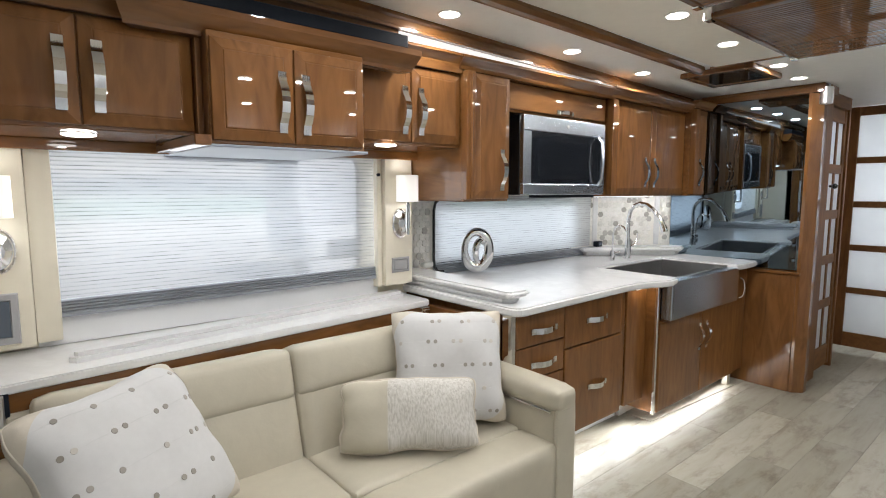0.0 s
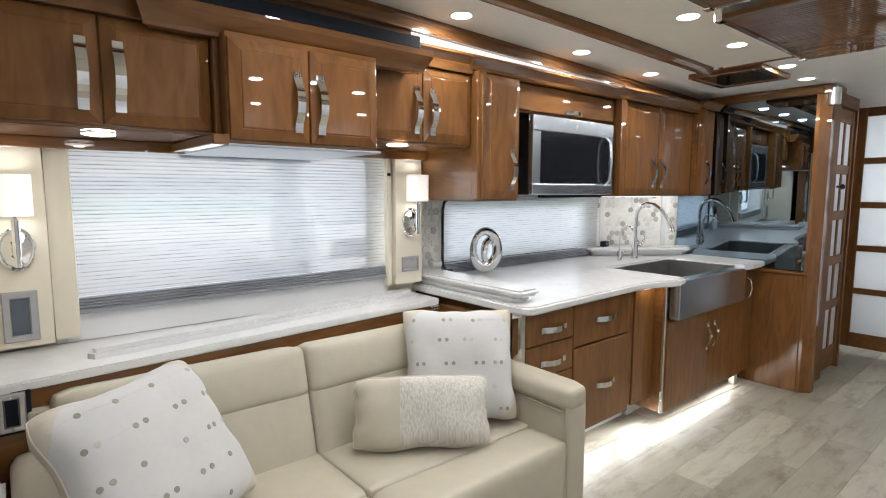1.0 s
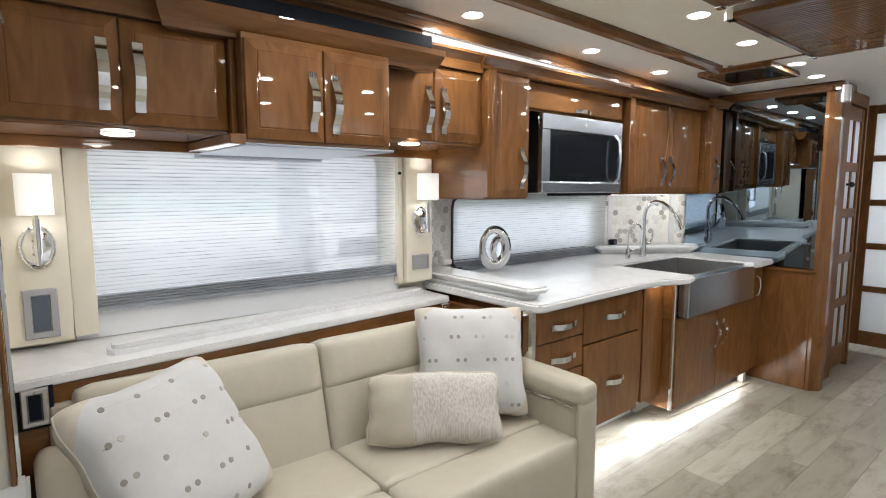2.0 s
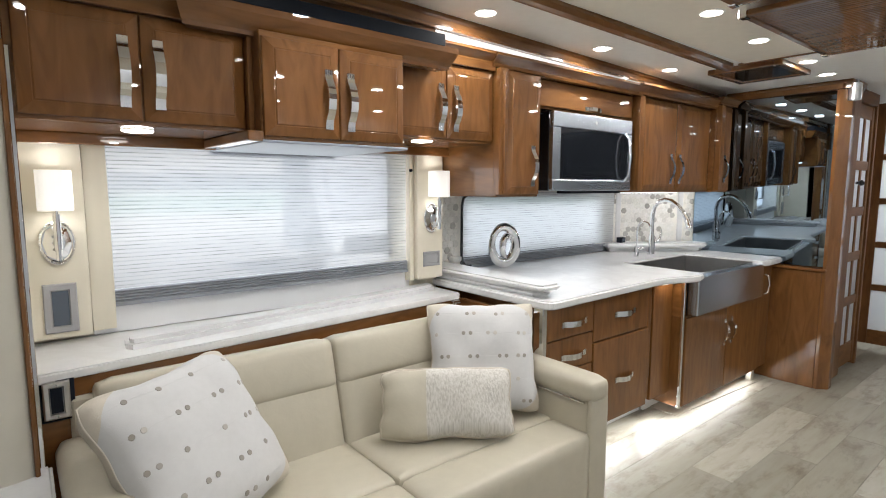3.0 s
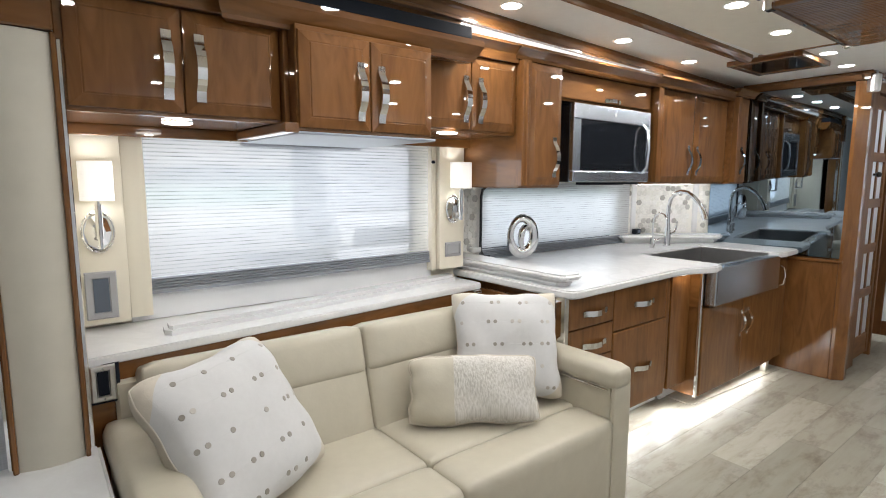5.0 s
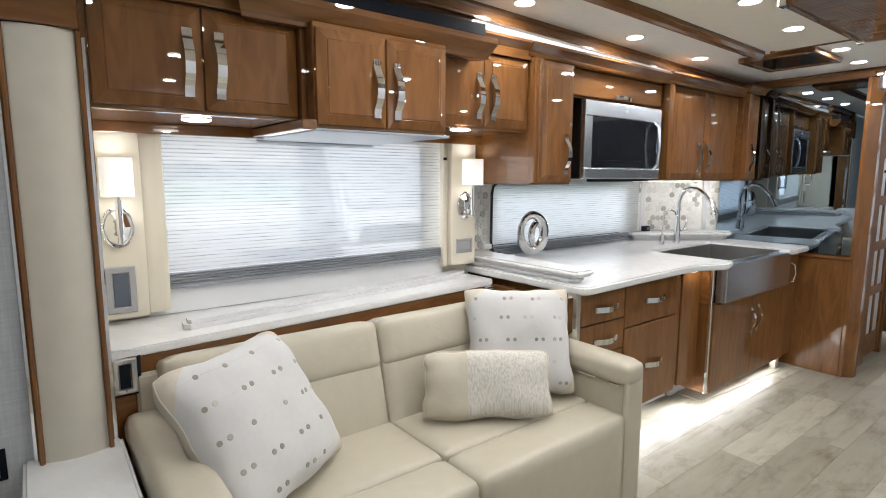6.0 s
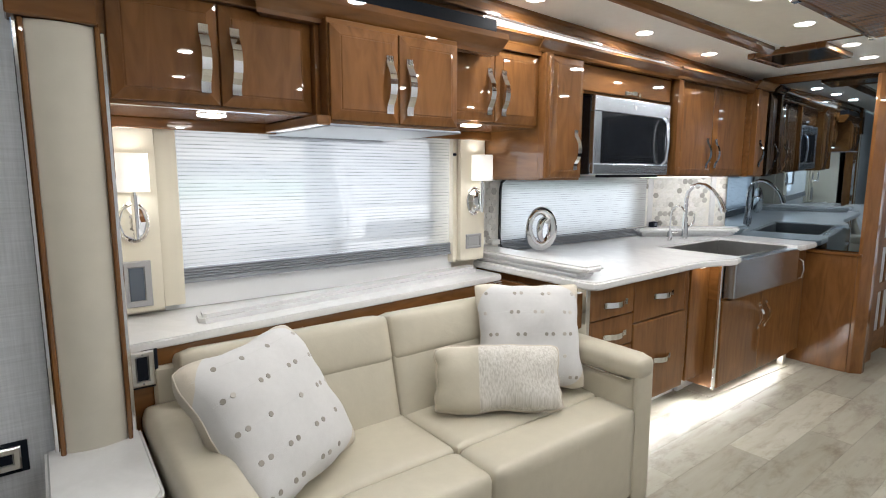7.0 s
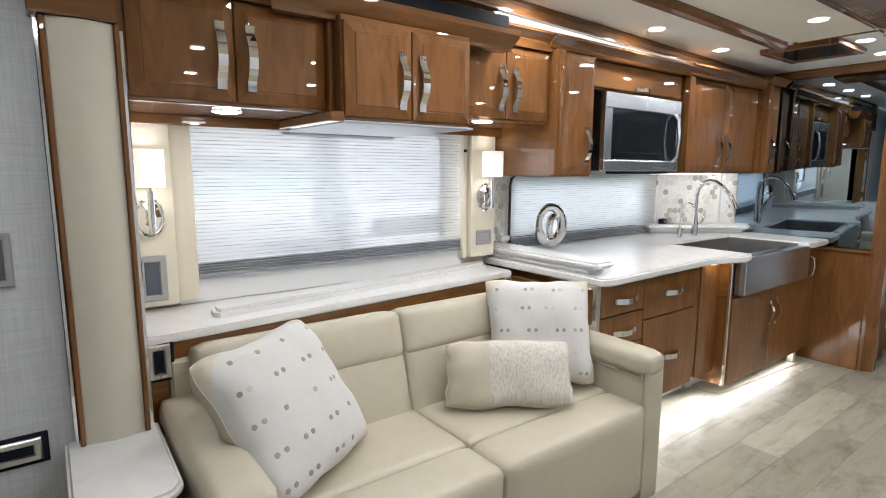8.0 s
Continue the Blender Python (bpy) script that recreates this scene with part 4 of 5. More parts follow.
pp = thing("cream_panel", (0.07, 2.36, 0.9), "cream vinyl panel beside the window", "panel", "panels beside the window", "structure")
part("panel", rbox(-0.028, 0.166, 2.332, 2.408, 0.900, 1.590, 0.006, 4), CREAM, pp, smooth=True)
part("side_strip", rbox(0.1663, 0.243, 2.352, 2.409, 0.905, 1.586, 0.006, 4), CREAM, pp, smooth=True)
pr = thing("cream_panel", (1.69, 2.36, 0.94), "cream vinyl panel beside the window", "panel", "panels beside the window", "structure")
part("panel", rbox(1.606, 1.776, 2.320, 2.409, 0.946, 1.606, 0.006, 4), CREAM, pr, smooth=True)
part("side_strip", rbox(1.572, 1.603, 2.345, 2.409, 0.940, 1.602, 0.006, 4), CREAM, pr, smooth=True)
part("knob", moved(cyl(0, 0, 0, 0.012, 0.008, 14), pose(1.578, 2.344, 1.515, 90)), BLACK, pr, "small black knob")


def plate(name, label, cat, x0, x1, z0, z1, y, mat, inner, imat, ins=0.016, depth=0.012):
    """A wall plate towards -y: bevelled rim and a framed middle."""
    p = thing(name, ((x0 + x1) / 2, y, z0), label, cat)
    bm = moved(loops_panel(x1 - x0, z1 - z0, [(0, 0), (0, depth * 0.6), (0.004, depth), (ins - 0.003, depth), (ins, depth - 0.006)]), pose((x0 + x1) / 2, y, (z0 + z1) / 2))
    bmesh.ops.recalc_face_normals(bm, faces=bm.faces[:])
    part("rim", bm, mat, p)
    part(inner, bx(x0 + ins + 0.001, x1 - ins - 0.001, y - depth + 0.003, y - depth + 0.0065, z0 + ins + 0.001, z1 - ins - 0.001, 0.001), imat, p)
    return p


plate("wall_display", "grey framed control display, switched off", "display", 0.026, 0.124, 0.923, 1.095, 2.331, GREY_PLATE, "screen", SLATE, 0.024)
plate("outlet_plate", "flat grey outlet plate on the cream panel", "outlet", 1.641, 1.750, 1.012, 1.090, 2.319, GREY_PLATE, "cover", GREY_PLATE, 0.014, 0.008)
o1 = plate("outlet", "silver framed black outlet on the cherry board", "outlet", -0.004, 0.064, 0.737, 0.852, 1.995, SILVER, "socket", BLACK, 0.018, 0.010)
part("backing", bx(-0.02, 0.076, 1.9955, 2.004, 0.728, 0.862, 0.002), BLACK, o1, "black backing plate")
for z in (0.747, 0.842):
    part("screw", moved(cyl(0, 0, 0, 0.003, 0.003, 10), pose(0.03, 1.985, z, 90)), STEEL, o1)
lt = thing("latch", (1.725, 2.15, 0.80), "small chrome latch under the sill", "latch")
part("keeper", bx(1.700, 1.752, 2.140, 2.166, 0.822, 0.848, 0.003), CHROME, lt)
part("bolt", bx(1.712, 1.745, 2.132, 2.141, 0.828, 0.838, 0.002), CHROME, lt)


# ---- sconces ----
def lathe_oval(rx, rz, loops, n=40):
    """Oval relief towards -y: loops of (scale, height)."""
    bm, rings = bmesh.new(), []
    for s, h in loops:
        rings.append([bm.verts.new((rx * s * math.cos(2 * math.pi * k / n), -h, rz * s * math.sin(2 * math.pi * k / n))) for k in range(n)])
    for p, q in zip(rings, rings[1:]):
        for k in range(n):
            bm.faces.new((p[k], p[(k + 1) % n], q[(k + 1) % n], q[k]))
    bm.faces.new(rings[-1])
    bmesh.ops.recalc_face_normals(bm, faces=bm.faces[:])
    return bm


SX, SY, SZ = 0.079, 2.331, 1.238
sc = thing("wall_sconce", (SX, SY, SZ), "chrome wall sconce with a lit white fabric shade", "wall lamp", "pair of wall sconces")
part("backplate", moved(lathe_oval(0.050, 0.074, [(1, 0), (1, 0.006), (0.9, 0.008), (0.84, 0.006)]), pose(SX, SY, SZ)), CHROME, sc)
part("boss", moved(lathe_oval(0.050, 0.074, [(0.84, 0.006), (0.45, 0.020), (0.3, 0.022)], 8), pose(SX, SY, SZ)), CHROME, sc, "faceted chrome boss")
beads = []
for k in range(44):
    b = bmesh.new()
    bmesh.ops.create_icosphere(b, subdivisions=1, radius=0.0036)
    a = 2 * math.pi * k / 44
    beads.append(moved(b, pose(SX + 0.0505 * math.cos(a), SY - 0.006, SZ + 0.0745 * math.sin(a))))
part("bead_rim", join(*beads), CHROME, sc, "ring of small chrome beads", True)
part("stem", join(tube([(SX, SY - 0.02, SZ - 0.05), (SX, SY - 0.05, SZ - 0.05), (SX, SY - 0.066, SZ - 0.045), (SX, SY - 0.07, SZ - 0.02)], 0.008, 12), cyl(SX, SY - 0.07, SZ - 0.055, SZ - 0.015, 0.008, 16), cyl(SX, SY - 0.07, SZ - 0.02, SZ + 0.10, 0.0115, 20), cyl(SX, SY - 0.07, SZ + 0.10, SZ + 0.118, 0.006, 14)), CHROME, sc, "chrome stem", True)
sh = bmesh.new()
rings = []
for rr, z in ((1, SZ + 0.112), (1, SZ + 0.245), (0.96, SZ + 0.245), (0.96, SZ + 0.112)):
    rings.append([sh.verts.new((SX + math.copysign(abs(math.cos(2 * math.pi * k / 40)) ** 0.45, math.cos(2 * math.pi * k / 40)) * 0.050 * rr, SY - 0.068 + math.copysign(abs(math.sin(2 * math.pi * k / 40)) ** 0.6, math.sin(2 * math.pi * k / 40)) * 0.044 * rr, z)) for k in range(40)])
for p, q in zip(rings, rings[1:] + rings[:1]):
    for k in range(40):
        sh.faces.new((p[k], p[(k + 1) % 40], q[(k + 1) % 40], q[k]))
bmesh.ops.recalc_face_normals(sh, faces=sh.faces[:])
part("shade", sh, LAMP_SHADE, sc, "lit white fabric shade")
copy_thing(sc, pose(1.694, 2.319, 1.268))
for x, y, z in ((SX, SY - 0.068, SZ + 0.19), (1.694, 2.251, 1.46)):
    for dz, tz in ((0.065, 1.0), (-0.085, -1.0)):
        area("sconce_beam", (x, y, z + dz), (x, y, z + dz + tz), 0.06, 0.06, 0.22, WARM, "DISK")

# ---- slide-out pillar, side table, near wall ----
pil = thing("pillar", (-0.11, 1.88, 0.63), "ivory padded slide-out pillar with cherry edges", "pillar", kind="structure")
arc = [(-0.186 + 0.149 * k / 32, 1.868 - 0.016 * math.sin(math.pi * k / 32)) for k in range(33)]
part("padding", extrude_poly(arc + [(-0.037, 1.99), (-0.186, 1.99)], 0.632, 1.801), IVORY, pil, "ivory vinyl padding")
part("edge", bx(-0.200, -0.187, 1.856, 1.99, 0.632, 1.801, 0.003), WOOD_Z, pil)
part("edge", bx(-0.036, -0.024, 1.856, 1.99, 0.632, 1.801, 0.003), WOOD_Z, pil)
part("chrome_strip", bx(-0.0235, -0.012, 1.872, 1.899, 0.65, 1.79, 0.002), CHROME, pil, "thin chrome strip")
part("chrome_strip", bx(-0.212, -0.201, 1.885, 1.929, 0.632, 2.1, 0.002), CHROME, pil, "thin chrome strip")
part("header", bx(-0.222, -0.028, 1.842, 1.99, 1.803, 2.149, 0.004), WOOD_X, pil)
struct("wall_seal", bx(-0.215, -0.03, 1.991, 2.05, 0, CEIL, 0), BLACK, "dark seal of the slide-out")

tb = thing("side_table", (-0.12, 1.7, 0.0), "small white quartz-topped side table beside the sofa", "side table")
tp = [(-0.238, 1.925), (-0.238, 1.47)] + [(-0.058 + 0.058 * math.sin(radians(a)), 1.530 - 0.060 * math.cos(radians(a))) for a in range(0, 91, 15)] + [(0.004, 1.925)]
part("top", extrude_poly(tp, 0.602, 0.632, 0.010, 3), QUARTZ, tb, "rounded quartz top")
part("cabinet", bx(-0.228, -0.03, 1.54, 1.92, 0.0, 0.601, 0.004), WOOD_Z, tb)
plate("wall_display", "grey framed control display on the linen wall", "display", -0.43, -0.306, 1.100, 1.246, 1.929, GREY_PLATE, "screen", SLATE, 0.02)
o2 = plate("outlet", "silver framed black outlet on the linen wall", "outlet", -0.41, -0.288, 0.603, 0.668, 1.922, SILVER, "socket", BLACK, 0.018, 0.010)
part("backing", bx(-0.43, -0.272, 1.9225, 1.9295, 0.590, 0.680, 0.002), BLACK, o2, "black backing plate")


# ---- pillows ----
def pillow(name, label, centre, u, v, hu, hv, thick, dots_rows, seed, split=None, soft=0.0):
    u = Vector(u).normalized()
    v = Vector(v)
    v = (v - u * v.dot(u)).normalized()
    nrm = u.cross(v)
    c = Vector(centre)
    p = thing(name, centre, label, "pillow", "pillows on the sofa")

    def at(a, b, side):
        x = hu * a * (1 - 0.085 * (1 - b * b) * a * a - soft * b ** 6)
        y = hv * b * (1 - 0.085 * (1 - a * a) * b * b - soft * 1.9 * a ** 6)
        x += 0.010 * a * a * noise.noise(Vector((b * 3.1 + seed, a * 1.3, 0.7)))
        y += 0.010 * b * b * noise.noise(Vector((a * 3.1 + seed, b * 1.3, 4.7)))
        h = thick * (max(0.0, 1 - abs(a) ** 3.0) * max(0.0, 1 - abs(b) ** 3.0)) ** 0.42
        w = noise.noise(Vector((x * 9 + seed, y * 9, side * 3.0))) * 0.014 * min(1.0, h / thick * 2)
        return c + u * x + v * y + nrm * side * (h + w)

    N = 26
    cos = [math.sin((-1 + 2 * k / N) * math.pi / 2) for k in range(N + 1)]

    def grid(side, cols, reach):
        """A patch of the surface: for each column a, b runs between the two ends that reach gives."""
        bm = bmesh.new()
        vs = []
        for a in cols:
            b0, b1 = reach(a)
            vs.append([bm.verts.new(at(a, (b0 + b1) / 2 + (b1 - b0) / 2 * w, side)) for w in cos])
        for p0, p1 in zip(vs, vs[1:]):
            for j in range(N):
                q = (p0[j], p1[j], p1[j + 1], p0[j + 1])
                bm.faces.new(q if side == 1 else q[::-1])
        bmesh.ops.remove_doubles(bm, verts=bm.verts[:], dist=1e-6)
        return bm

    def cut(a):
        return min(1.0, max(0.0, 1.17 - abs(a) ** 3) ** (1 / 3))

    bms = {}
    a0 = 0.17 ** (1 / 3)
    if split is None:
        ends = [a0 + (1 - a0) * k / 8 for k in range(9)]
        bms["main"] = grid(1, [-a for a in ends[::-1]] + [a for a in cos if abs(a) < a0 - 0.02] + ends, lambda a: (-cut(a), cut(a)))
    else:
        bms["main"] = grid(1, [split + (1 - split) * (k / N) ** 0.7 for k in range(N + 1)], lambda a: (-1, 1))
        bms["leather"] = grid(1, [-1 + (split + 1) * (k / 14) ** 1.6 for k in range(15)], lambda a: (-1, 1))
    bms["back"] = grid(-1, cos, lambda a: (-1, 1))
    face_mat = COTTON if split is None else WOVEN
    part("front_cover", bms["main"], face_mat, p, "white cotton face" if split is None else "woven striped face", True)
    if split is None:
        for sa in (1, -1):
            for sb in (1, -1):
                cols = [sa * (a0 + (1 - a0) * k / 8) for k in range(9)][::sa]
                cb = grid(1, cols, lambda a, sb=sb: (cut(a), 1.0) if sb == 1 else (-1.0, -cut(a)))
                part("corner_patch", cb, BEIGE_CLOTH, p, "beige corner", True)
    else:
        part("leather_panel", bms["leather"], LEATHER, p, "cream leather panel", True)
    part("back_cover", bms["back"], BEIGE_CLOTH, p, "beige back", True)
    ring = [at(a, -1, 1) for a in cos] + [at(1, b, 1) for b in cos[1:]] + [at(a, 1, 1) for a in cos[::-1][1:]] + [at(-1, b, 1) for b in cos[::-1][1:-1]]
    part("piping", tube(ring, 0.0048 if split is not None else 0.0024, 8, True), BEIGE_CLOTH, p, "", True)
    if dots_rows:
        rg = random.Random(seed)
        me = bpy.data.meshes.new("dot")
        d = cyl(0, 0, -0.0004, 0.0009, 0.0082, 16, 0.0078)
        d.to_mesh(me)
        d.free()
        me.materials.append(DOT)
        for b in dots_rows:
            line = [at(-0.93 + 1.86 * k / 30, b, 1) + nrm * 0.0006 for k in range(31)]
            part("thread", tube(line, 0.0004, 5), COTTON, p)
            a = -0.9 + rg.uniform(0, 0.25)
            while a < 0.92:
                for k in range(rg.choice((1, 1, 1, 2, 2))):
                    aa = a + k * 0.125
                    if aa < 0.93:
                        e = 0.01
                        pt = at(aa, b, 1)
                        nn = (at(aa + e, b, 1) - at(aa - e, b, 1)).cross(at(aa, b + e, 1) - at(aa, b - e, 1)).normalized()
                        ob = new("dot", me)
                        ob.parent = p
                        ob.matrix_local = Matrix.Translation(pt - c + nn * 0.0005) @ nn.to_track_quat("Z", "Y").to_matrix().to_4x4()
                a += rg.uniform(0.34, 0.62)
    return p


pillow("throw_pillow", "white cotton throw pillow with taupe stitched dots, leaning on the arm", (0.330, 1.655, 0.690), (0.39, 0.237, 0.004), (-0.138, 0.215, 0.362), 0.254, 0.250, 0.096, (-0.80, -0.40, 0.0, 0.40, 0.78), 3, None, 0.045)
pillow("throw_pillow", "white cotton throw pillow with taupe stitched dots, upright in the corner", (1.497, 1.70, 0.705), (0.361, -0.237, -0.005), (0.06, 0.15, 0.41), 0.240, 0.240, 0.085, (-0.80, -0.40, 0.0, 0.40, 0.78), 11, None, 0.045)
pillow("lumbar_pillow", "small lumbar pillow of cream leather and woven grey stripe", (1.222, 1.605, 0.600), (0.44, -0.28, -0.01), (0.05, 0.10, 0.24), 0.268, 0.138, 0.060, (), 5, -0.32, 0.075)

# ---- things on the counter ----
orn = thing("ring_ornament", (2.36, 2.44, CT), "polished chrome swirl ring ornament", "ornament")
OC = Vector((2.36, 2.44, CT + 0.149))
pts = [OC + Vector((0.072 * math.cos(2 * math.pi * k / 48), -0.030 * math.cos(2 * math.pi * k / 48), 0.108 * math.sin(2 * math.pi * k / 48))) for k in range(48)]
part("outer_ring", tube(pts, [0.033 + 0.008 * math.sin(2 * math.pi * k / 48 + 2.2) for k in range(48)], 18, True), CHROME, orn, smooth=True)
pts = [OC + Vector((0.014 + 0.042 * math.cos(2 * math.pi * k / 40), -0.022, -0.014 + 0.068 * math.sin(2 * math.pi * k / 40))) for k in range(40)]
part("inner_ring", tube(pts, [0.016 + 0.007 * math.sin(2 * math.pi * k / 40 - 0.9) for k in range(40)], 14, True), CHROME, orn, smooth=True)
bl = bmesh.new()
bmesh.ops.create_uvsphere(bl, u_segments=18, v_segments=12, radius=0.022)
part("ball", moved(bl, pose(OC.x + 0.040, OC.y - 0.036, OC.z - 0.082)), CHROME, orn, smooth=True)

fx, fy = 3.695, 2.20
fau = thing("faucet", (fx, fy, CT), "tall polished chrome gooseneck faucet", "faucet")
part("body", join(cyl(fx, fy, CT, CT + 0.012, 0.030, 24, b=0.003), cyl(fx, fy, CT + 0.012, CT + 0.09, 0.026, 24, 0.023), cyl(fx, fy, CT + 0.09, CT + 0.17, 0.023, 24, 0.0155)), CHROME, fau, smooth=True)
neck = [(fx, fy, CT + 0.14), (fx, fy + 0.003, 1.16), (fx, fy + 0.002, 1.23), (fx, fy - 0.012, 1.285), (fx, fy - 0.045, 1.325), (fx, fy - 0.09, 1.342), (fx, fy - 0.14, 1.334), (fx, fy - 0.19, 1.30), (fx, fy - 0.23, 1.255)]
part("neck", tube(neck, 0.0150, 14), CHROME, fau, smooth=True)
part("spray_head", tube([(fx, fy - 0.228, 1.258), (fx, fy - 0.25, 1.225), (fx, fy - 0.268, 1.185), (fx, fy - 0.282, 1.145)], [0.014, 0.018, 0.020, 0.022], 16), CHROME, fau, smooth=True)
part("lever", tube([(fx + 0.02, fy - 0.015, 1.02), (fx + 0.045, fy - 0.03, 1.03), (fx + 0.06, fy - 0.035, 1.07), (fx + 0.065, fy - 0.035, 1.12)], [0.012, 0.010, 0.007, 0.005], 12), CHROME, fau, smooth=True)
gx, gy = 3.525, 2.22
fil = thing("water_tap", (gx, gy, CT), "small chrome filtered-water tap", "faucet")
part("body", cyl(gx, gy, CT, CT + 0.075, 0.019, 20, 0.017, 0.003), CHROME, fil, smooth=True)
part("neck", tube([(gx, gy, CT + 0.07), (gx, gy, 1.11), (gx, gy - 0.012, 1.16), (gx, gy - 0.045, 1.188), (gx, gy - 0.085, 1.175), (gx, gy - 0.105, 1.145)], 0.0065, 12), CHROME, fil, smooth=True)
part("lever", tube([(gx + 0.015, gy - 0.01, CT + 0.055), (gx + 0.05, gy - 0.03, CT + 0.065)], [0.008, 0.005], 10), CHROME, fil, smooth=True)

hl = thing("corner_ledge", (4.0, 2.3, CT), "stepped white quartz ledge under the mosaic corner", "ledge")
lo = [(3.64, 2.555), (3.62, 2.51), (4.215, 2.09), (4.345, 2.12), (4.345, 2.18), (3.81, 2.56)]
hi = [(3.60, 2.557), (3.575, 2.50), (3.615, 2.462), (4.19, 2.058), (4.24, 2.045), (4.348, 2.085), (4.348, 2.19), (3.81, 2.562)]
part("lower_step", extrude_poly(lo, CT + 0.001, CT + 0.032, 0.008, 2), QUARTZ, hl)
part("upper_slab", extrude_poly(hi, CT + 0.0325, CT + 0.068, 0.012, 3), QUARTZ, hl)
bb_ = thing("outlet_box", (3.74, 2.49, CT + 0.069), "small black pop-up outlet on the quartz ledge", "outlet")
part("box", bx(3.715, 3.785, 2.475, 2.515, CT + 0.0685, CT + 0.110, 0.004), BLACK, bb_)
part("face", bx(3.735, 3.772, 2.471, 2.4745, CT + 0.078, CT + 0.102, 0.001), SLATE, bb_)
sw = thing("soap_clip", (2.03, 2.50, CT + 0.062), "small white plastic clip on the quartz ledge", "clip")
part("clip", rbox(1.975, 2.045, 2.47, 2.515, CT + 0.0625, CT + 0.095, 0.008, 4), WHITE_PLASTIC, sw, smooth=True)

# ---- ceiling fittings ----
fan = thing("ceiling_panel_cover", (2.72, 0.75, 2.08), "dark cherry slatted cover hung under the ceiling", "ceiling cover", "slatted ceiling covers")
X0, X1, Y0, Y1, ZF = 2.225, 3.215, 0.42, 1.040, 2.090
for b in (bx(X0, X1, Y1 - 0.03, Y1, ZF, ZF + 0.022, 0.004), bx(X0, X1, Y0, Y0 + 0.03, ZF, ZF + 0.022, 0.004)):
    part("rail", b, WOOD_X, fan)
for b in (bx(X0, X0 + 0.03, Y0 + 0.03, Y1 - 0.03, ZF, ZF + 0.022, 0.004), bx(X1 - 0.03, X1, Y0 + 0.03, Y1 - 0.03, ZF, ZF + 0.022, 0.004)):
    part("stile", b, WOOD_Y, fan)
k = X0 + 0.032
while k < X1 - 0.05:
    part("slat", bx(k, k + 0.021, Y0 + 0.03, Y1 - 0.03, ZF + 0.003, ZF + 0.015, 0.003), WOOD_Y, fan)
    k += 0.0245
for x, y in ((X0 + 0.02, Y1 - 0.012), (X1 - 0.02, Y1 - 0.012), (X1 - 0.02, Y0 + 0.012), (X0 + 0.02, Y0 + 0.012)):
    part("clip", bx(x - 0.022, x + 0.022, y - 0.014, y + 0.016, ZF - 0.006, CEIL - 0.008, 0.003), CHROME, fan, "chrome hanging clip")
part("rod", tube([(X1 + 0.012, Y0, ZF + 0.008), (X1 + 0.012, Y1, ZF + 0.008)], 0.006, 10), CHROME, fan, "chrome edge rod", True)
copy_thing(fan, pose(2.72 - 1.13, 0.715, 2.08))

hat = thing("ceiling_hatch", (3.6, 1.49, 2.11), "cherry framed roof hatch with dark glass", "roof hatch")
X0, X1, Y0, Y1, ZF = 3.375, 3.835, 1.285, 1.700, 2.118
for b in (bx(X0, X1, Y1 - 0.045, Y1, ZF, CEIL, 0.006, 2), bx(X0, X1, Y0, Y0 + 0.045, ZF, CEIL, 0.006, 2)):
    part("rail", b, WOOD_X, hat)
for b in (bx(X0, X0 + 0.05, Y0 + 0.045, Y1 - 0.045, ZF + 0.001, CEIL, 0.004), bx(X1 - 0.05, X1, Y0 + 0.045, Y1 - 0.045, ZF + 0.001, CEIL, 0.004)):
    part("stile", b, WOOD_Y, hat)
part("glass", bx(X0 + 0.05, X1 - 0.05, Y0 + 0.045, Y1 - 0.045, ZF + 0.005, ZF + 0.012, 0), BLACK_GLOSS, hat, "dark glass")

cyn = thing("door_closer", (4.44, 1.165, 2.03), "short silver cylinder at the top of the corner post", "door closer")
part("cylinder", cyl(4.392, 1.195, 2.012, 2.122, 0.038, 28, b=0.004), SILVER, cyn, smooth=False)
part("bracket", bx(4.375, 4.41, 1.18, 1.21, 2.123, 2.148, 0.002), STEEL, cyn)

# ---- parked vehicle beyond the window ----
van = thing("parked_truck", (7.6, 14.5, -1.0), "white parked truck seen dimly through the sheer shade", "truck")
WHITE_PAINT = plain("white_car_paint", (0.70, 0.71, 0.72), 0.7, coat=0.0, var=0.02)
PALE_GLASS = plain("pale_truck_glass", (0.46, 0.48, 0.51), 0.3, coat=0.5, var=0.1)
cab = [(12.45, -0.35), (12.30, 0.0), (12.32, 0.45), (12.75, 1.60), (13.05, 2.18), (13.4, 2.34), (14.9, 2.40), (15.0, -0.35)]
vb = bmesh.new()
ra = [vb.verts.new((6.02, y, z)) for y, z in cab]
rb_ = [vb.verts.new((11.0, y, z)) for y, z in cab]
for i in range(len(cab)):
    vb.faces.new((ra[i], ra[(i + 1) % len(cab)], rb_[(i + 1) % len(cab)], rb_[i]))
vb.faces.new(ra[::-1])
vb.faces.new(rb_)
bmesh.ops.recalc_face_normals(vb, faces=vb.faces[:])
bmesh.ops.bevel(vb, geom=vb.edges[:], offset=0.10, segments=3, affect="EDGES")
part("body", vb, WHITE_PAINT, van, smooth=True)
lean = math.degrees(math.atan2(0.43, 1.15))
part("windscreen", moved(rbox(-1.95, 1.95, -0.03, 0.03, -0.72, 0.72, 0.028, 8), pose(8.2, 12.60, 1.27, -lean)), PALE_GLASS, van, "grey windscreen", True)
part("side_window", rbox(6.005, 6.03, 13.3, 14.3, 0.75, 1.75, 0.01, 4), PALE_GLASS, van, "grey side window")
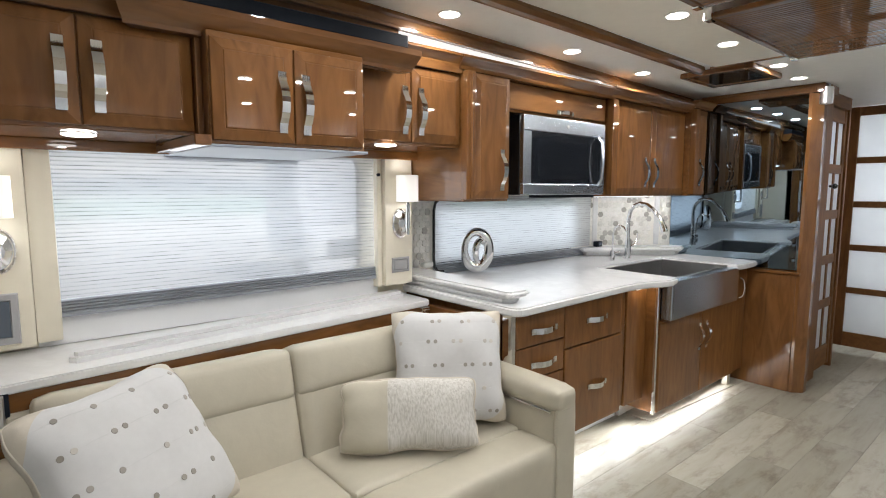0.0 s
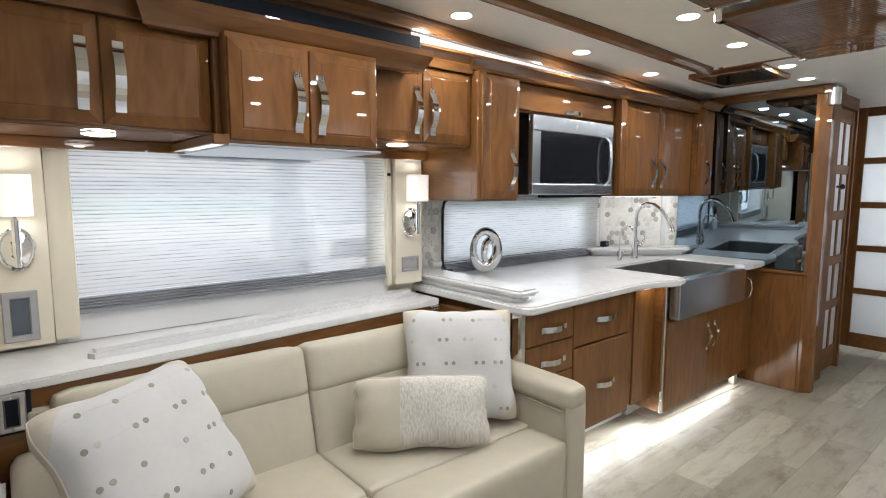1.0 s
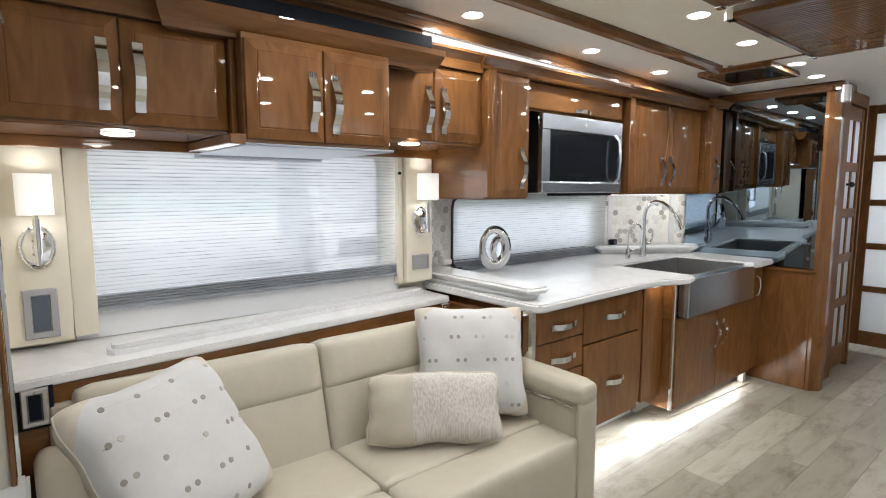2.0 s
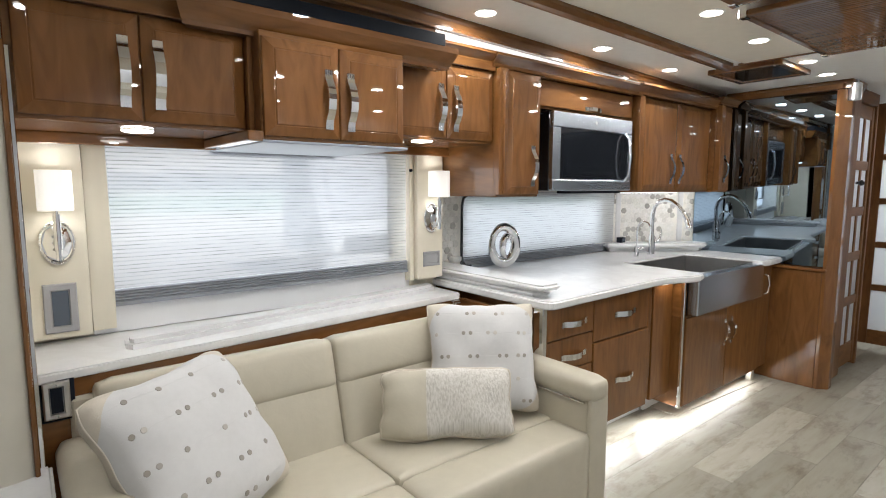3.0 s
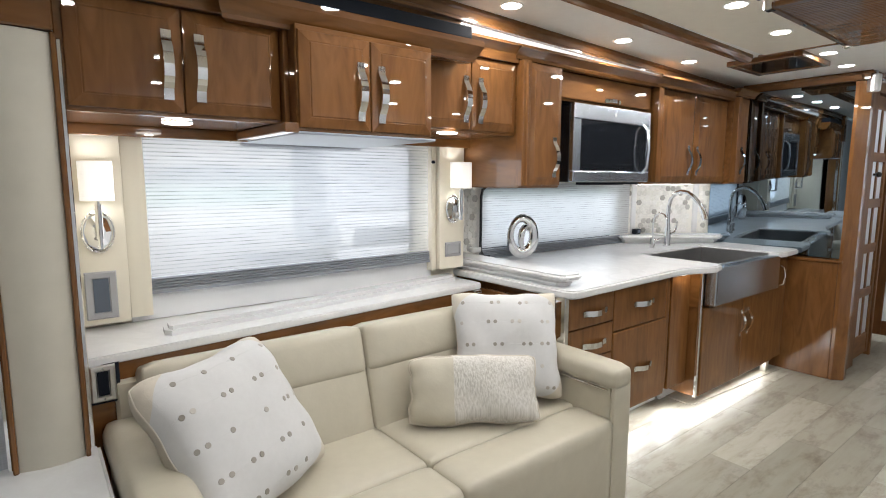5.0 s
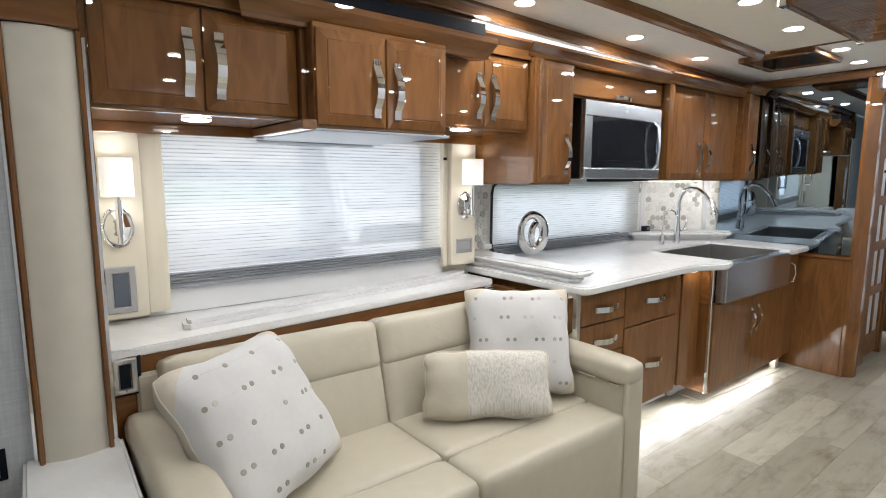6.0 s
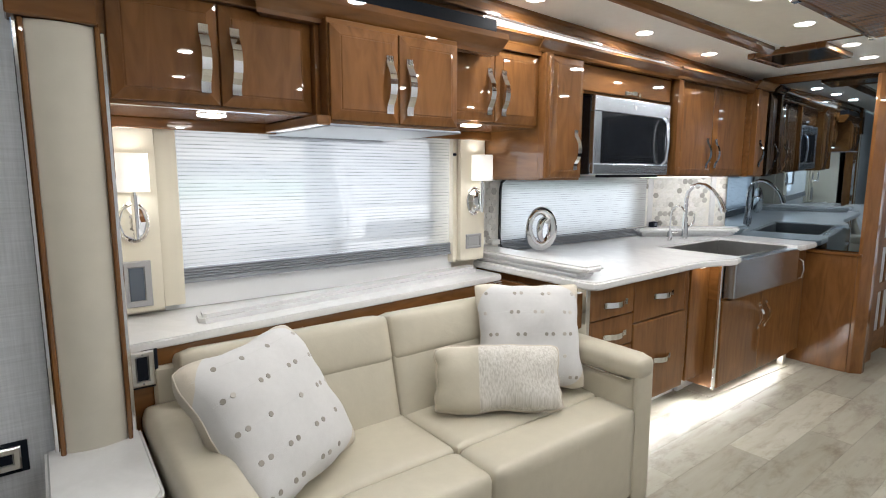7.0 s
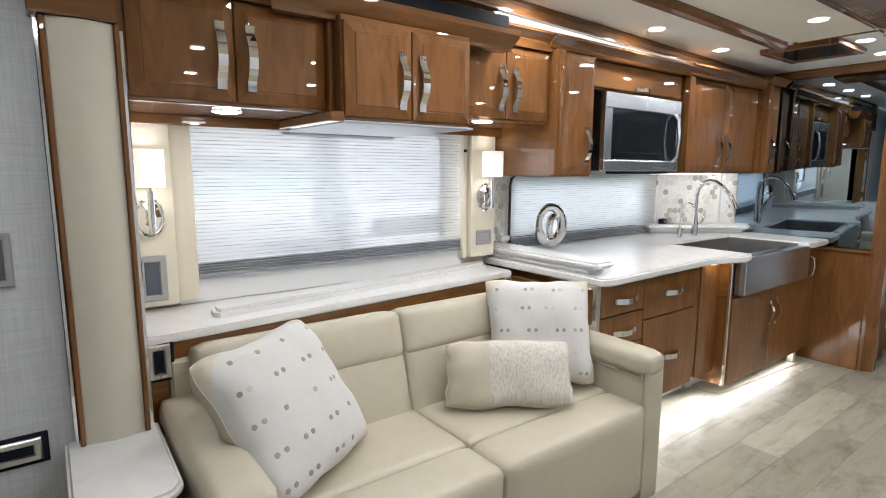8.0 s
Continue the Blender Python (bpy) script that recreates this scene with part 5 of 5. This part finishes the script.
part("grille", rbox(6.6, 9.6, 12.26, 12.36, -0.28, 0.18, 0.03, 6), SLATE, van, "dark grille", True)
part("bumper", rbox(5.98, 11.04, 12.12, 12.5, -0.62, -0.32, 0.06, 6), WHITE_PAINT, van, smooth=True)
part("side_mirror", rbox(5.42, 5.72, 12.05, 12.22, 0.02, 0.36, 0.06, 6), SLATE, van, "dark wing mirror", True)
part("mirror_arm", tube([(5.70, 12.15, 0.25), (5.9, 12.3, 0.36), (6.05, 12.45, 0.40)], 0.03, 10), SLATE, van, smooth=True)
for x in (6.3, 9.7):
    part("headlamp", moved(cyl(0, 0, -0.03, 0.03, 0.15, 20, b=0.01), pose(x, 12.27, -0.08, 90)), WHITE_PLASTIC, van)
for x in (6.4, 10.6):
    part("wheel", moved(cyl(0, 0, -0.15, 0.15, 0.42, 28, b=0.03), pose(x, 13.3, -0.58, 0, 90)), BLACK, van)

# ---- floor planks ----
plank_meshes = {}


def plank(x0, x1, y0, y1, z=-0.006):
    key = (round(x1 - x0, 3), round(y1 - y0, 3))
    if key not in plank_meshes:
        bm = bx(-key[0] / 2, key[0] / 2, -key[1] / 2, key[1] / 2, 0, 0.006, 0.0004)
        me = bpy.data.meshes.new("plank")
        bm.to_mesh(me)
        bm.free()
        me.materials.append(PLANK)
        plank_meshes[key] = me
    ob = new("plank", plank_meshes[key])
    ob.parent = floor
    ob.location = ((x0 + x1) / 2, (y0 + y1) / 2, z)


PW, PL = 0.20, 1.22
row, y = 0, YB
while y < 1.9:
    x = XF - (row * 0.43 % 1.0) * PL
    while x < XE:
        a, b = max(x, XF), min(x + PL - 0.0006, XE)
        if b - a > 0.02:
            plank(a, b, y, y + PW - 0.0006)
        x += PL
    y += PW
    row += 1

# slide-out floor lip
struct("slide_floor", extrude_poly([(1.80, 1.862), (3.138, 1.862), (3.128, 1.658), (4.345, 1.575), (4.345, 2.5), (1.80, 2.5)], 0.0005, 0.005), PLANK, "pale floor of the slide-out with a thin dark joint", "floor")

# hexagon mosaic on the backsplash
HX = 0.0435
hm = bmesh.new()
bmesh.ops.create_cone(hm, cap_ends=True, segments=6, radius1=HX / math.sqrt(3) - 0.0009, radius2=HX / math.sqrt(3) - 0.0022, depth=0.004)
bmesh.ops.transform(hm, matrix=Matrix.Rotation(radians(30), 4, "Z"), verts=hm.verts[:])
hex_mesh = bpy.data.meshes.new("tile")
hm.to_mesh(hex_mesh)
hm.free()
hex_mesh.materials.append(HEX)


def mosaic(wall, a, b, z0, z1):
    """Tiles over the upright face from plan point a to plan point b, facing its right-hand side."""
    a, b = Vector((*a, 0)), Vector((*b, 0))
    ux = (b - a).normalized()
    n = ux.cross(Vector((0, 0, 1)))
    ln, r, z = (b - a).length, 0, z0 + HX / 2
    step = HX * math.sqrt(3) / 2
    while z < z1 - HX / 2:
        s = HX / 2 + (HX / 2 if r % 2 else 0)
        while s < ln - HX / 2 + 0.002:
            ob = new("tile", hex_mesh)
            ob.parent = wall
            p = a + ux * s + n * 0.002
            m3 = Matrix((ux, Vector((0, 0, 1)), n)).transposed()
            ob.matrix_local = Matrix.Translation((p.x, p.y, z)) @ m3.to_4x4()
            s += HX
        z += step
        r += 1


wk, wc = bpy.data.objects["wall_kitchen"], bpy.data.objects["wall_corner"]
mosaic(wk, (1.975, WALL_K), (2.11, WALL_K), 0.985, 1.43)
mosaic(wk, (3.66, WALL_K), (3.80, WALL_K), 0.995, 1.42)
D0, D1 = Vector((3.80, 2.58)), Vector((4.37, 2.20))
mosaic(wc, D0.lerp(D1, 0.06), D0.lerp(D1, 0.74), 0.995, 1.42)
mosaic(wc, D0.lerp(D1, 0.84), D0.lerp(D1, 0.99), 0.995, 1.42)
for f in (0.02, 0.79):
    q = D0.lerp(D1, f)
    struct("trim_corner", moved(rbox(-0.022, 0.022, -0.012, 0.004, 0.995, 1.42, 0.006, 4), pose(q.x, q.y, 0, 0, 0, math.degrees(math.atan2(-0.38, 0.57)))), QUARTZ, "white corner strip of the mosaic", "trim", smooth=True)
